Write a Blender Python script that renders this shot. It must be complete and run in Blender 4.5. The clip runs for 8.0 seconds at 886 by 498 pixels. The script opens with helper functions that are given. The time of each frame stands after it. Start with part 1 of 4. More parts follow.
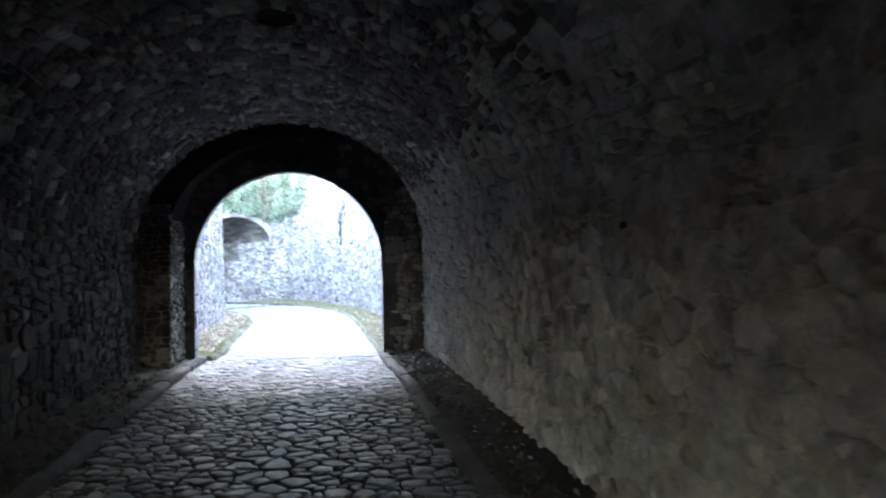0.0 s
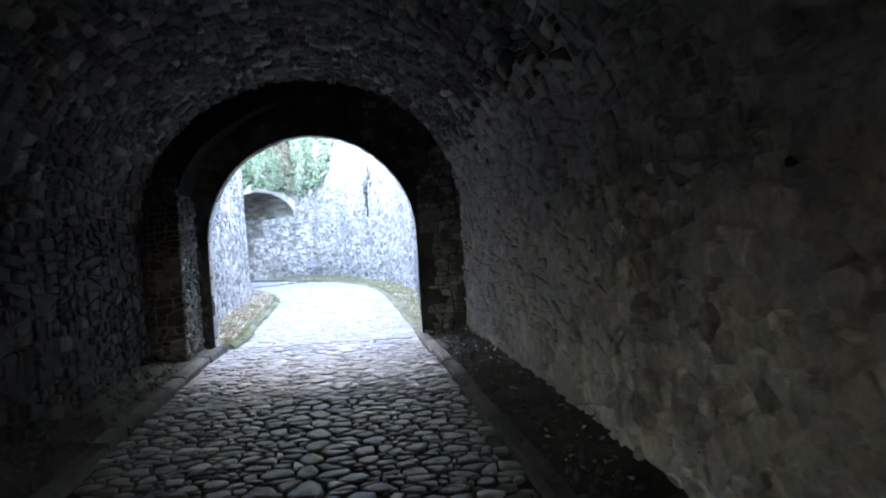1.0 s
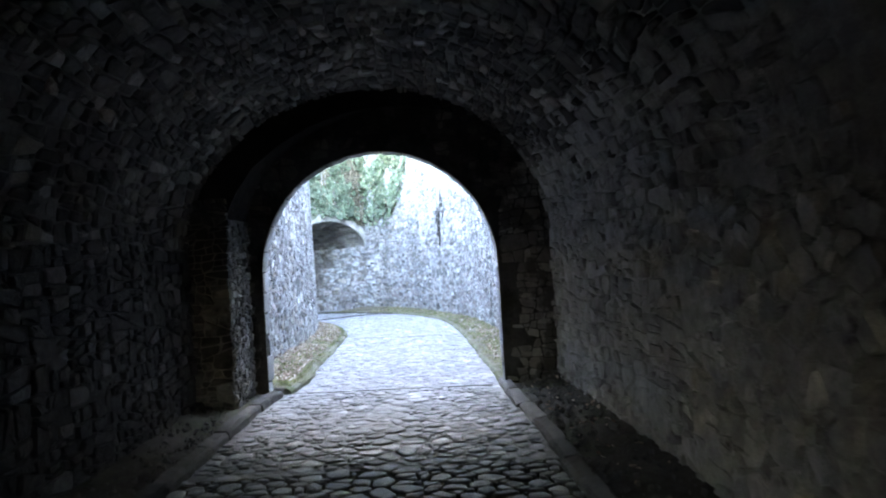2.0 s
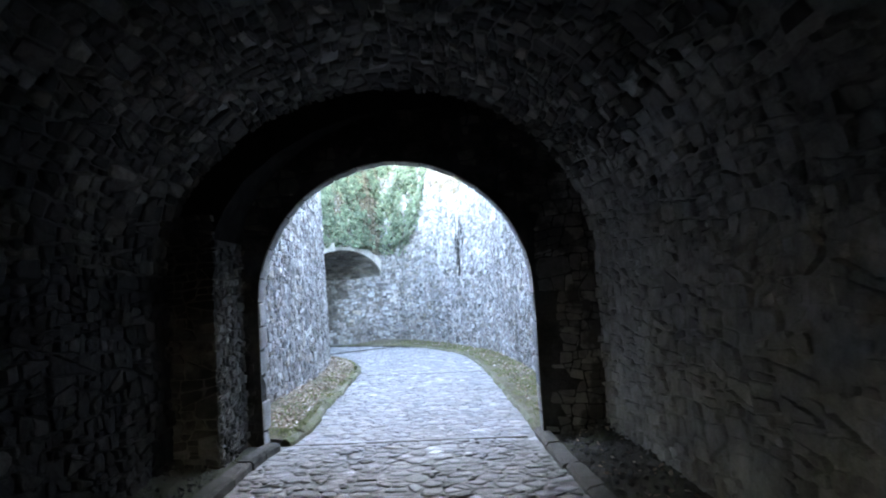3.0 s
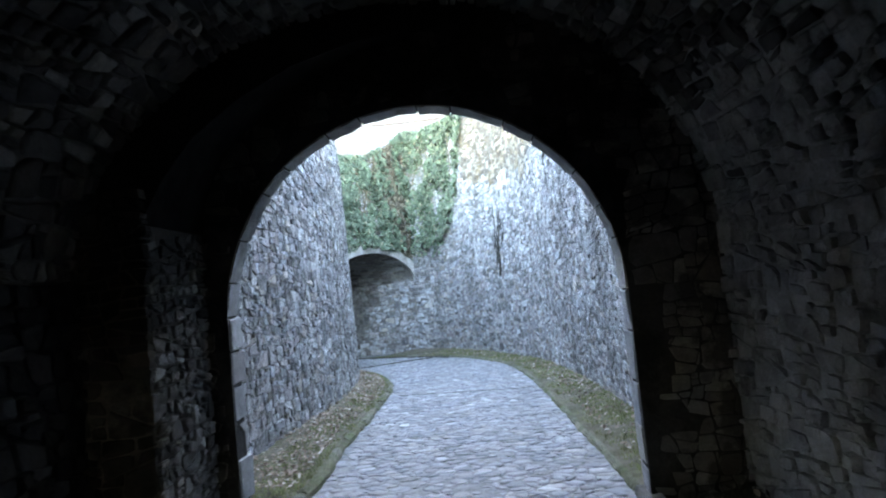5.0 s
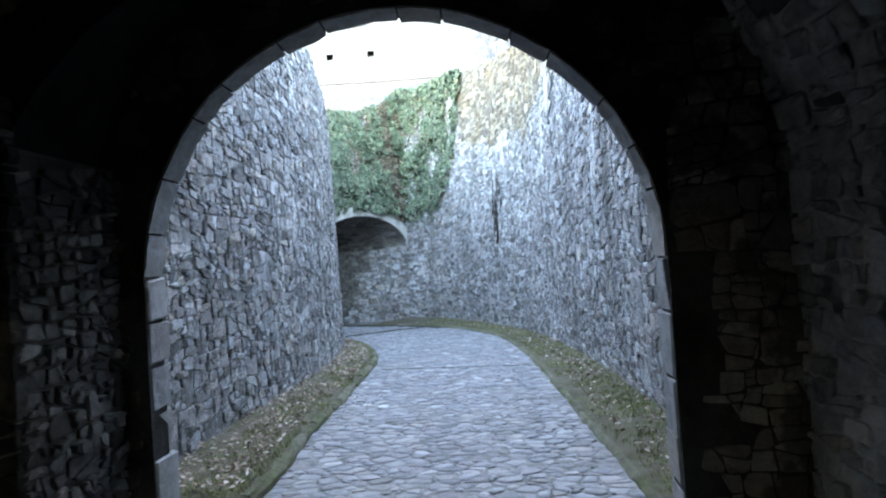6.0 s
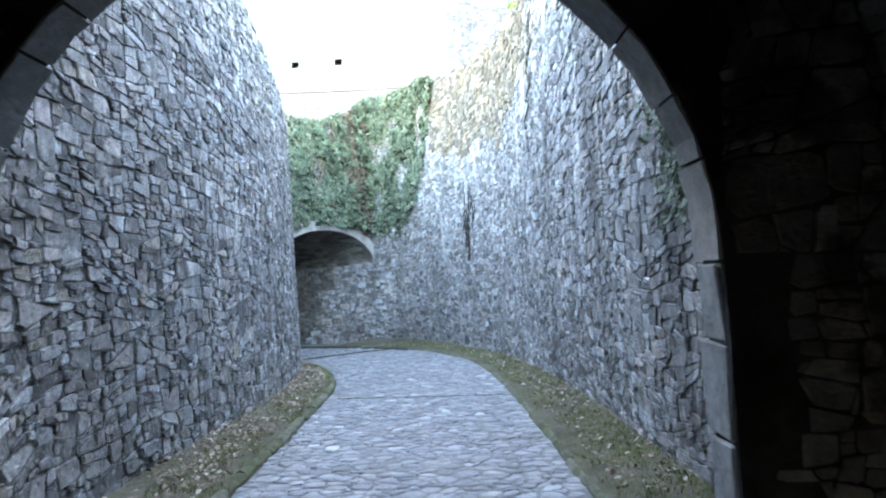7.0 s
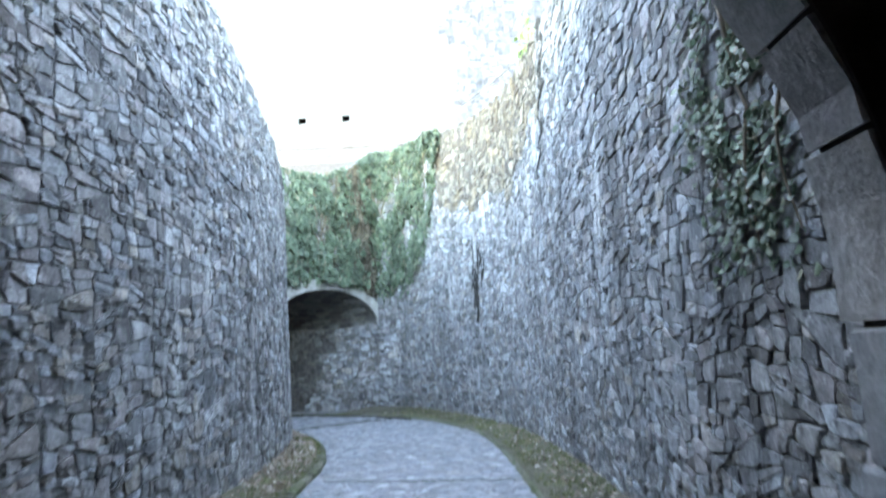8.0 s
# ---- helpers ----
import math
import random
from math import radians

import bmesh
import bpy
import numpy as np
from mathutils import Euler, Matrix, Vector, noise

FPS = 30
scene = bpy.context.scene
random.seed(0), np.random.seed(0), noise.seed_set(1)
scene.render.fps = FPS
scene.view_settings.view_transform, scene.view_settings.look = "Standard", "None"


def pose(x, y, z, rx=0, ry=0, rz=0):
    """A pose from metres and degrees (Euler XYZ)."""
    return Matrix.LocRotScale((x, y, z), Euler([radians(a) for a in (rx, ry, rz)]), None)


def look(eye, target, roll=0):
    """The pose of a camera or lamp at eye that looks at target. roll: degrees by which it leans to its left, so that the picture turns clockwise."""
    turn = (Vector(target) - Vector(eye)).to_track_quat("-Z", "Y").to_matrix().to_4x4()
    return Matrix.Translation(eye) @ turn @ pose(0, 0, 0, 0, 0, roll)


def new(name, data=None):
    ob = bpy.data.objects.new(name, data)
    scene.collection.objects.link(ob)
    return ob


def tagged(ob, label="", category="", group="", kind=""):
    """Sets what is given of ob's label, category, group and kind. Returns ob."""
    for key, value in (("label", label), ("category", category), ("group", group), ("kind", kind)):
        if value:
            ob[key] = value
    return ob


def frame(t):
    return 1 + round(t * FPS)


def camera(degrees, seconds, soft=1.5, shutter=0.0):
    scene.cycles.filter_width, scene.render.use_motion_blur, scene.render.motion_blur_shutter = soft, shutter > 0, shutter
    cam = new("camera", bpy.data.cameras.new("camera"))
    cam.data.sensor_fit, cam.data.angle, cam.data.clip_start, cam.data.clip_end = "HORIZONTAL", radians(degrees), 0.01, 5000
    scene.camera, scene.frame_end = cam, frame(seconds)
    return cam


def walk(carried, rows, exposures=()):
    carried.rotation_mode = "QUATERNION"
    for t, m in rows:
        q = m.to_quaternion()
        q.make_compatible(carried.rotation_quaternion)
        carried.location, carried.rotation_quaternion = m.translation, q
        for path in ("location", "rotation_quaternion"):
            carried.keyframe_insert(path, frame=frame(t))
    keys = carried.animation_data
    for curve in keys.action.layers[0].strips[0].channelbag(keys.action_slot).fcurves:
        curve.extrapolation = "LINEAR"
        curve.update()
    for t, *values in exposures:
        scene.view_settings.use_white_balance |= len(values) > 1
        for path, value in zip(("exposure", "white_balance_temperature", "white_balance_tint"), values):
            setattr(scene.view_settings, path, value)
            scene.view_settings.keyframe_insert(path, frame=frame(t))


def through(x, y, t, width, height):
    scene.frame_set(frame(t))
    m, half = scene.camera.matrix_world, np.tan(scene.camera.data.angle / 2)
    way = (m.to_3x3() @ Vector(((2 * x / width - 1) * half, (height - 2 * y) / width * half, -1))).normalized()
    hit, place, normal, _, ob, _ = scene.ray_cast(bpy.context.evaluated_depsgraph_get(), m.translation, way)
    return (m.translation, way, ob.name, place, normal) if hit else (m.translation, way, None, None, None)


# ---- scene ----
cam = camera(66.1, 8.0, soft=2.0, shutter=0.4)
PATH = [
    (0, (0.59, -10.866, 1.72), (0.924, -8.894, 1.72), -0.8),
    (0.5, (0.586, -10.294, 1.721), (0.812, -8.307, 1.742), -3.4),
    (1, (0.577, -9.638, 1.698), (0.831, -7.656, 1.609), -3.3),
    (1.5, (0.597, -8.977, 1.664), (0.711, -6.981, 1.614), -4.4),
    (1.7, (0.582, -8.702, 1.671), (0.672, -6.704, 1.655), -3.6),
    (2.8, (0.536, -7.274, 1.66), (0.512, -5.276, 1.737), -4.6),
    (3, (0.504, -7.047, 1.627), (0.512, -5.05, 1.734), -3.4),
    (3.5, (0.485, -6.444, 1.617), (0.449, -4.445, 1.676), -3.0),
    (4, (0.447, -5.836, 1.618), (0.358, -3.84, 1.705), -4.9),
    (4.5, (0.409, -5.336, 1.601), (0.399, -3.338, 1.695), -5.7),
    (4.7, (0.419, -5.136, 1.602), (0.324, -3.142, 1.73), -6.1),
    (5.8, (0.418, -3.861, 1.533), (0.354, -1.866, 1.653), -4.1),
    (6, (0.436, -3.643, 1.549), (0.343, -1.646, 1.583), -3.8),
    (6.5, (0.411, -3.079, 1.523), (0.491, -1.08, 1.529), -2.0),
    (7, (0.467, -2.415, 1.488), (0.461, -0.417, 1.574), -3.4),
    (7.5, (0.469, -1.842, 1.485), (0.447, 0.157, 1.549), -3.0),
    (8, (0.609, -1.249, 1.501), (0.575, 0.732, 1.77), -3.1),
]
EXPOSURE = [(0, 7.4, 8200, 17), (1.5, 6.95, 8200, 16), (3.5, 6.2, 8200, 12), (4.5, 5.9, 8200, 11), (6.0, 5.55, 8200, 11), (7.0, 5.6, 8200, 11), (8.0, 5.5, 8200, 11)]
walk(cam, [(t, look(eye, target, roll)) for t, eye, target, roll in PATH], EXPOSURE)

# ---- daylight ----
SUN = Vector((0.04, 0.91, 0.42)).normalized()
world = bpy.data.worlds.new("world")
scene.world = world
world.use_nodes = True
wn = world.node_tree
sky = wn.nodes.new("ShaderNodeTexSky")
sky.sky_type = "NISHITA"
sky.sun_disc = False
sky.dust_density = 0.8
sky.sun_elevation = math.asin(SUN.z)
sky.sun_rotation = math.atan2(SUN.x, SUN.y)
wn.links.new(sky.outputs[0], wn.nodes["Background"].inputs[0])
wn.nodes["Background"].inputs[1].default_value = 0.15
sun = new("sun", bpy.data.lights.new("sun", "SUN"))
sun.data.energy = 4.0
sun.data.angle = radians(0.53)
sun.data.color = (1.0, 0.94, 0.86)
sun.matrix_world = look(SUN * 60, (0, 0, 0))

# ---- materials ----


def mat_new(name):
    m = bpy.data.materials.new(name)
    m.use_nodes = True
    t = m.node_tree
    return m, t, t.nodes["Principled BSDF"]


def node(t, kind, **inputs):
    n = t.nodes.new(kind)
    for k, v in inputs.items():
        n.inputs[k].default_value = v
    return n


def noise_tex(t, scale, detail=6.0, rough=0.6, stretch=(1, 1, 1), shift=(0, 0, 0)):
    g = t.nodes.new("ShaderNodeNewGeometry")
    mp = t.nodes.new("ShaderNodeMapping")
    mp.inputs["Scale"].default_value = stretch
    mp.inputs["Location"].default_value = shift
    t.links.new(g.outputs["Position"], mp.inputs["Vector"])
    n = node(t, "ShaderNodeTexNoise", Scale=scale, Detail=detail, Roughness=rough)
    t.links.new(mp.outputs[0], n.inputs["Vector"])
    return n.outputs["Fac"]


def ramp(t, fac, stops, constant=False):
    r = t.nodes.new("ShaderNodeValToRGB")
    e = r.color_ramp.elements
    while len(e) < len(stops):
        e.new(0.5)
    for i, (p, c) in enumerate(stops):
        e[i].position = p
        e[i].color = c if len(c) == 4 else (*c, 1)
    if constant:
        r.color_ramp.interpolation = "CONSTANT"
    t.links.new(fac, r.inputs[0])
    return r.outputs[0]


def mix(t, a, b, fac, mode="MIX"):
    n = t.nodes.new("ShaderNodeMix")
    n.data_type = "RGBA"
    n.blend_type = mode
    if isinstance(fac, float):
        n.inputs[0].default_value = fac
    else:
        t.links.new(fac, n.inputs[0])
    for v, i in ((a, 6), (b, 7)):
        if isinstance(v, tuple):
            n.inputs[i].default_value = (*v, 1)
        else:
            t.links.new(v, n.inputs[i])
    return n.outputs[2]


def grey(v):
    return (v, v, v)


def piece_random(t):
    """One value for each separate stone, whether an object of its own or an island of a joined mesh."""
    o = t.nodes.new("ShaderNodeObjectInfo")
    g = t.nodes.new("ShaderNodeNewGeometry")
    a = t.nodes.new("ShaderNodeMath")
    a.operation = "ADD"
    t.links.new(o.outputs["Random"], a.inputs[0])
    t.links.new(g.outputs["Random Per Island"], a.inputs[1])
    f = t.nodes.new("ShaderNodeMath")
    f.operation = "FRACT"
    t.links.new(a.outputs[0], f.inputs[0])
    return f.outputs[0]


def stone_mat(name, stops, patches=(), grain=0.35, rough=0.85, bump=0.5, bump_scale=18.0, spec=0.3, pieces=True, hue=0.6):
    """stops: colours over the pieces' random value. patches: (colour, scale, stretch, low, high, strength, shift)."""
    m, t, b = mat_new(name)
    if pieces:
        one = piece_random(t)
        col = ramp(t, one, stops)
        k = node(t, "ShaderNodeMath")
        k.operation = "PINGPONG"
        k.inputs[1].default_value = 0.061
        t.links.new(one, k.inputs[0])
        k2 = node(t, "ShaderNodeMath")
        k2.operation = "MULTIPLY"
        k2.inputs[1].default_value = 16.4
        t.links.new(k.outputs[0], k2.inputs[0])
        col = mix(t, col, ramp(t, k2.outputs[0], [(0.0, tuple(1 - q * hue for q in (0.10, 0.04, -0.03))), (0.55, (1, 1, 1)), (0.8, tuple(1 + q * hue for q in (0.03, -0.05, -0.04))), (1.0, tuple(1 + q * hue for q in (0.10, 0.0, -0.14)))]), 1.0, "MULTIPLY")
    else:
        col = ramp(t, noise_tex(t, 2.3, 5), stops)
    for colour, scale, stretch, low, high, strength, shift in patches:
        f = ramp(t, noise_tex(t, scale, 5, 0.62, stretch, (shift, shift * 0.7, shift * 1.3)), [(low, grey(0)), (high, grey(strength))])
        col = mix(t, col, colour, f)
    mid = ramp(t, noise_tex(t, 9.0, 6, 0.7), [(0.3, grey(1 - grain)), (0.7, grey(1 + grain * 0.5))])
    col = mix(t, col, mid, 1.0, "MULTIPLY")
    fine = ramp(t, noise_tex(t, 70.0, 4, 0.7), [(0.3, grey(1 - grain * 0.7)), (0.7, grey(1 + grain * 0.3))])
    col = mix(t, col, fine, 1.0, "MULTIPLY")
    t.links.new(col, b.inputs["Base Color"])
    b.inputs["Specular IOR Level"].default_value = spec
    rr = ramp(t, noise_tex(t, 14.0, 4), [(0.3, grey(max(rough - 0.15, 0.05))), (0.7, grey(min(rough + 0.1, 1)))])
    t.links.new(rr, b.inputs["Roughness"])
    bp = node(t, "ShaderNodeBump", Strength=bump, Distance=0.05)
    t.links.new(noise_tex(t, bump_scale, 9, 0.72), bp.inputs["Height"])
    t.links.new(bp.outputs[0], b.inputs["Normal"])
    return m


S1 = (1, 1, 1)
STREAK = (1.0, 1.0, 0.16)
lime = (0.66, 0.66, 0.64)
DRIP = (1.0, 1.0, 0.22)
rubble = stone_mat("rubble", [(0.0, (0.10, 0.10, 0.099)), (0.2, (0.19, 0.19, 0.187)), (0.45, (0.29, 0.29, 0.286)), (0.7, (0.38, 0.38, 0.374)), (0.9, (0.47, 0.47, 0.462)), (1.0, (0.62, 0.617, 0.605))],
                   [(lime, 2.0, DRIP, 0.58, 0.68, 0.8, 3.0), ((0.085, 0.085, 0.086), 0.9, DRIP, 0.54, 0.68, 0.65, 11.0), ((0.21, 0.19, 0.165), 0.5, S1, 0.52, 0.7, 0.4, 23.0), ((0.54, 0.54, 0.53), 10.0, S1, 0.58, 0.66, 0.6, 51.0), ((0.13, 0.13, 0.13), 8.0, S1, 0.58, 0.68, 0.6, 57.0), ((0.40, 0.397, 0.38), 3.2, S1, 0.55, 0.66, 0.65, 87.0),
                    ((0.11, 0.11, 0.11), 24.0, S1, 0.57, 0.64, 0.6, 63.0), ((0.60, 0.6, 0.59), 20.0, S1, 0.60, 0.67, 0.5, 71.0)], bump=1.0, grain=0.5, bump_scale=24.0, hue=1.0)
rubble_mortar = stone_mat("rubble_mortar", [(0.3, (0.14, 0.139, 0.135)), (0.7, (0.29, 0.288, 0.28))],
                          [(lime, 2.0, DRIP, 0.58, 0.68, 0.6, 3.0), ((0.06, 0.06, 0.061), 0.9, DRIP, 0.54, 0.68, 0.65, 11.0), ((0.05, 0.05, 0.049), 3.0, S1, 0.47, 0.58, 0.8, 61.0), ((0.11, 0.11, 0.11), 24.0, S1, 0.57, 0.64, 0.6, 63.0), ((0.56, 0.56, 0.55), 20.0, S1, 0.60, 0.67, 0.5, 71.0)], bump=1.0, pieces=False, grain=0.5)
lichen_rubble = stone_mat("lichen_rubble", [(0.0, (0.09, 0.08, 0.068)), (0.5, (0.16, 0.143, 0.118)), (1.0, (0.29, 0.265, 0.225))],
                          [((0.27, 0.262, 0.245), 1.6, STREAK, 0.54, 0.70, 0.5, 3.0), ((0.06, 0.06, 0.062), 1.3, STREAK, 0.58, 0.70, 0.7, 11.0), ((0.30, 0.21, 0.10), 1.6, (1, 1, 0.8), 0.50, 0.72, 0.5, 41.0)], bump=0.9, grain=0.45)
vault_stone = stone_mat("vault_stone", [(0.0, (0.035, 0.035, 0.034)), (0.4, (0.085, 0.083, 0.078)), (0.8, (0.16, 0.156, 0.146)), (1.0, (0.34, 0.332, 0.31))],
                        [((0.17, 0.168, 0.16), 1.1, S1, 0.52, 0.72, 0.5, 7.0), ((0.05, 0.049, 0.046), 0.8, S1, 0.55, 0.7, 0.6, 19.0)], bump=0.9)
# Much darker than the vault stone: the west wall's shade is painted in.
west_shade_stone = stone_mat("west_shade_stone", [(0.0, (0.017, 0.017, 0.017)), (0.5, (0.034, 0.034, 0.033)), (0.85, (0.055, 0.054, 0.053)), (1.0, (0.13, 0.128, 0.125))], [((0.02, 0.02, 0.019), 1.0, S1, 0.5, 0.66, 0.7, 27.0)], bump=0.9, rough=0.75)
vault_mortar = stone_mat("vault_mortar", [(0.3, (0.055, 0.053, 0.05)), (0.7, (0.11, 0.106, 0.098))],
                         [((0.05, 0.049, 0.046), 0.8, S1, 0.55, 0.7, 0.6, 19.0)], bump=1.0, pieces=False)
plaster = stone_mat("plaster", [(0.25, (0.34, 0.34, 0.335)), (0.5, (0.45, 0.45, 0.443)), (0.75, (0.56, 0.56, 0.55))],
                    [((0.20, 0.199, 0.188), 0.9, S1, 0.52, 0.68, 0.6, 5.0), ((0.09, 0.089, 0.082), 5.0, S1, 0.60, 0.68, 0.7, 15.0)], bump=1.0, bump_scale=13.0, pieces=False)
plaster_stone = stone_mat("plaster_stone", [(0.0, (0.33, 0.33, 0.325)), (0.4, (0.42, 0.42, 0.413)), (0.85, (0.50, 0.5, 0.49)), (1.0, (0.60, 0.598, 0.59))],
                          [((0.34, 0.339, 0.33), 1.4, S1, 0.45, 0.6, 0.6, 5.0), ((0.20, 0.199, 0.188), 0.9, S1, 0.52, 0.68, 0.6, 5.0), ((0.10, 0.099, 0.093), 5.0, S1, 0.60, 0.68, 0.6, 15.0)], bump=1.0, bump_scale=13.0, hue=0.25)
ashlar = stone_mat("ashlar", [(0.0, (0.21, 0.212, 0.212)), (0.5, (0.28, 0.282, 0.282)), (1.0, (0.36, 0.362, 0.36))],
                   [((0.18, 0.181, 0.18), 2.4, S1, 0.52, 0.66, 0.5, 2.0), ((0.36, 0.36, 0.355), 7.0, S1, 0.55, 0.68, 0.6, 22.0)], bump=0.6, grain=0.35)
# Near-black puts the unlit tunnel side of gate and pier into the colour.
shaded_face = stone_mat("shaded_masonry", [(0.0, (0.03, 0.03, 0.029)), (0.6, (0.06, 0.059, 0.056)), (1.0, (0.13, 0.127, 0.12))],
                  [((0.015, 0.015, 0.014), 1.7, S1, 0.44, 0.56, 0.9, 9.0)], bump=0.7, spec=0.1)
# Lane cobbles lighter, tunnel cobbles darker: the fall of light in their colour.
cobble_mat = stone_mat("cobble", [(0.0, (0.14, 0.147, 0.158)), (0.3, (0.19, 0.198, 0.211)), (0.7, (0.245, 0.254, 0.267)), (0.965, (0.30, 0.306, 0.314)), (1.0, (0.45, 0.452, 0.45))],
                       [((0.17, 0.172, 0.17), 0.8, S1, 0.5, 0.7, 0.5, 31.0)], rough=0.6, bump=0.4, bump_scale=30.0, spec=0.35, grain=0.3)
shaded_cobble = stone_mat("shaded_cobble", [(0.0, (0.05, 0.053, 0.057)), (0.35, (0.085, 0.09, 0.097)), (0.75, (0.145, 0.151, 0.16)), (0.95, (0.22, 0.226, 0.235)), (1.0, (0.42, 0.422, 0.42))],
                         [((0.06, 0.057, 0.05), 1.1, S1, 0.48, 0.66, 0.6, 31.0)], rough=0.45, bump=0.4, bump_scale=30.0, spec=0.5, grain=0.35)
road_bed = stone_mat("road_bed", [(0.3, (0.15, 0.152, 0.152)), (0.7, (0.25, 0.252, 0.252))], [((0.07, 0.075, 0.05), 1.2, S1, 0.58, 0.72, 0.5, 3.0)], bump=0.8, pieces=False, rough=0.8)
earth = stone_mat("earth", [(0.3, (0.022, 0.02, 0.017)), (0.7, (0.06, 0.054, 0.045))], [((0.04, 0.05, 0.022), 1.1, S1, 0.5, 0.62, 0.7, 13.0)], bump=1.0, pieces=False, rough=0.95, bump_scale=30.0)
moss_verge = stone_mat("mossy_earth", [(0.3, (0.085, 0.083, 0.05)), (0.55, (0.125, 0.12, 0.072)), (0.75, (0.16, 0.138, 0.11))],
                       [((0.16, 0.135, 0.105), 1.4, S1, 0.47, 0.6, 0.8, 17.0)], bump=1.0, pieces=False, rough=0.95, bump_scale=40.0)
moss_kerb = stone_mat("mossy_kerbstone", [(0.0, (0.10, 0.10, 0.06)), (0.6, (0.14, 0.14, 0.085)), (1.0, (0.2, 0.19, 0.15))],
                      [((0.22, 0.22, 0.20), 2.0, S1, 0.56, 0.7, 0.7, 29.0), ((0.085, 0.115, 0.04), 3.0, S1, 0.5, 0.62, 0.7, 37.0)], bump=0.9, bump_scale=40.0, rough=0.95)
patchy = stone_mat("patchy_plaster", [(0.0, (0.10, 0.099, 0.095)), (0.5, (0.15, 0.148, 0.142)), (1.0, (0.24, 0.237, 0.228))], [((0.035, 0.034, 0.032), 2.6, S1, 0.49, 0.56, 0.85, 9.0)], bump=0.7, hue=0.3)
# Near-black colour for the shade under the relieving arch.
shade_black = stone_mat("shade_black", [(0.3, (0.012, 0.012, 0.0115)), (0.7, (0.025, 0.0245, 0.024))], bump=0.8, pieces=False, rough=0.95, spec=0.03)
kerb_stone = stone_mat("kerbstone", [(0.0, (0.04, 0.04, 0.037)), (1.0, (0.10, 0.098, 0.092))], [((0.09, 0.085, 0.07), 1.6, S1, 0.5, 0.66, 0.7, 9.0)], bump=0.7)
castle = stone_mat("castle_render", [(0.2, (0.13, 0.128, 0.122)), (0.8, (0.19, 0.186, 0.177))], [((0.10, 0.096, 0.088), 0.6, (1, 1, 0.5), 0.55, 0.7, 0.6, 3.0)], bump=0.6, pieces=False, bump_scale=8.0)
castle_stone = stone_mat("castle_stone", [(0.0, (0.14, 0.138, 0.133)), (0.5, (0.18, 0.167, 0.16)), (1.0, (0.25, 0.245, 0.23))], [((0.08, 0.078, 0.074), 3.0, (1, 1, 2.0), 0.58, 0.68, 0.5, 3.0)], bump=0.6)
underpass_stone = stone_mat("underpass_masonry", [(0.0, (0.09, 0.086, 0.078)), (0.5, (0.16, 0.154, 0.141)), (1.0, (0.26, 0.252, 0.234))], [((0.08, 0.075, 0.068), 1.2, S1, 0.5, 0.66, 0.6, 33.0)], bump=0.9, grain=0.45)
gravel = stone_mat("terrace_gravel", [(0.3, (0.11, 0.085, 0.068)), (0.7, (0.17, 0.135, 0.11))], bump=0.8, pieces=False, bump_scale=40.0)
cement = stone_mat("cement", [(0.3, (0.32, 0.31, 0.285)), (0.7, (0.46, 0.45, 0.415))], [((0.16, 0.155, 0.14), 1.8, STREAK, 0.52, 0.66, 0.7, 3.0)], bump=0.5, pieces=False)
field = stone_mat("gravel_field", [(0.3, (0.07, 0.07, 0.069)), (0.7, (0.12, 0.12, 0.118))], bump=0.8, pieces=False, rough=0.95)
steel = stone_mat("weathered_steel", [(0.0, (0.14, 0.13, 0.12)), (1.0, (0.2, 0.19, 0.18))], rough=0.55, bump=0.1, pieces=False)
twig = stone_mat("ivy_bark", [(0.0, (0.10, 0.075, 0.05)), (1.0, (0.17, 0.13, 0.09))], bump=0.6, pieces=False)
slate_stone = stone_mat("slate_stone", [(0.0, (0.08, 0.082, 0.092)), (0.6, (0.115, 0.117, 0.13)), (1.0, (0.24, 0.24, 0.24))], [((0.05, 0.05, 0.055), 3.0, S1, 0.55, 0.66, 0.6, 3.0)], bump=0.8)
rust = stone_mat("rust", [(0.3, (0.05, 0.025, 0.018)), (0.7, (0.08, 0.04, 0.03))], pieces=False, rough=0.9)
# Near-black for slot dirt, and for shade painted into holes and the crack.
dark_slot = stone_mat("slot_dirt_and_shade", [(0.3, (0.02, 0.02, 0.018)), (0.7, (0.04, 0.038, 0.033))], pieces=False)


def leaf_mat(name, stops, spec=0.35, rough=0.45, through=0.25):
    m, t, b = mat_new(name)
    col = ramp(t, piece_random(t), stops)
    col = mix(t, col, ramp(t, noise_tex(t, 1.5, 3), [(0.3, grey(0.7)), (0.7, grey(1.25))]), 1.0, "MULTIPLY")
    t.links.new(col, b.inputs["Base Color"])
    b.inputs["Roughness"].default_value = rough
    b.inputs["Specular IOR Level"].default_value = spec
    tr = t.nodes.new("ShaderNodeBsdfTranslucent")
    t.links.new(col, tr.inputs[0])
    ms = t.nodes.new("ShaderNodeMixShader")
    ms.inputs[0].default_value = through
    t.links.new(b.outputs[0], ms.inputs[1])
    t.links.new(tr.outputs[0], ms.inputs[2])
    t.links.new(ms.outputs[0], t.nodes["Material Output"].inputs[0])
    return m


withered = leaf_mat("withered_ivy", [(0.0, (0.07, 0.06, 0.045)), (0.5, (0.13, 0.112, 0.085)), (1.0, (0.21, 0.18, 0.14))], spec=0.2, rough=0.7)
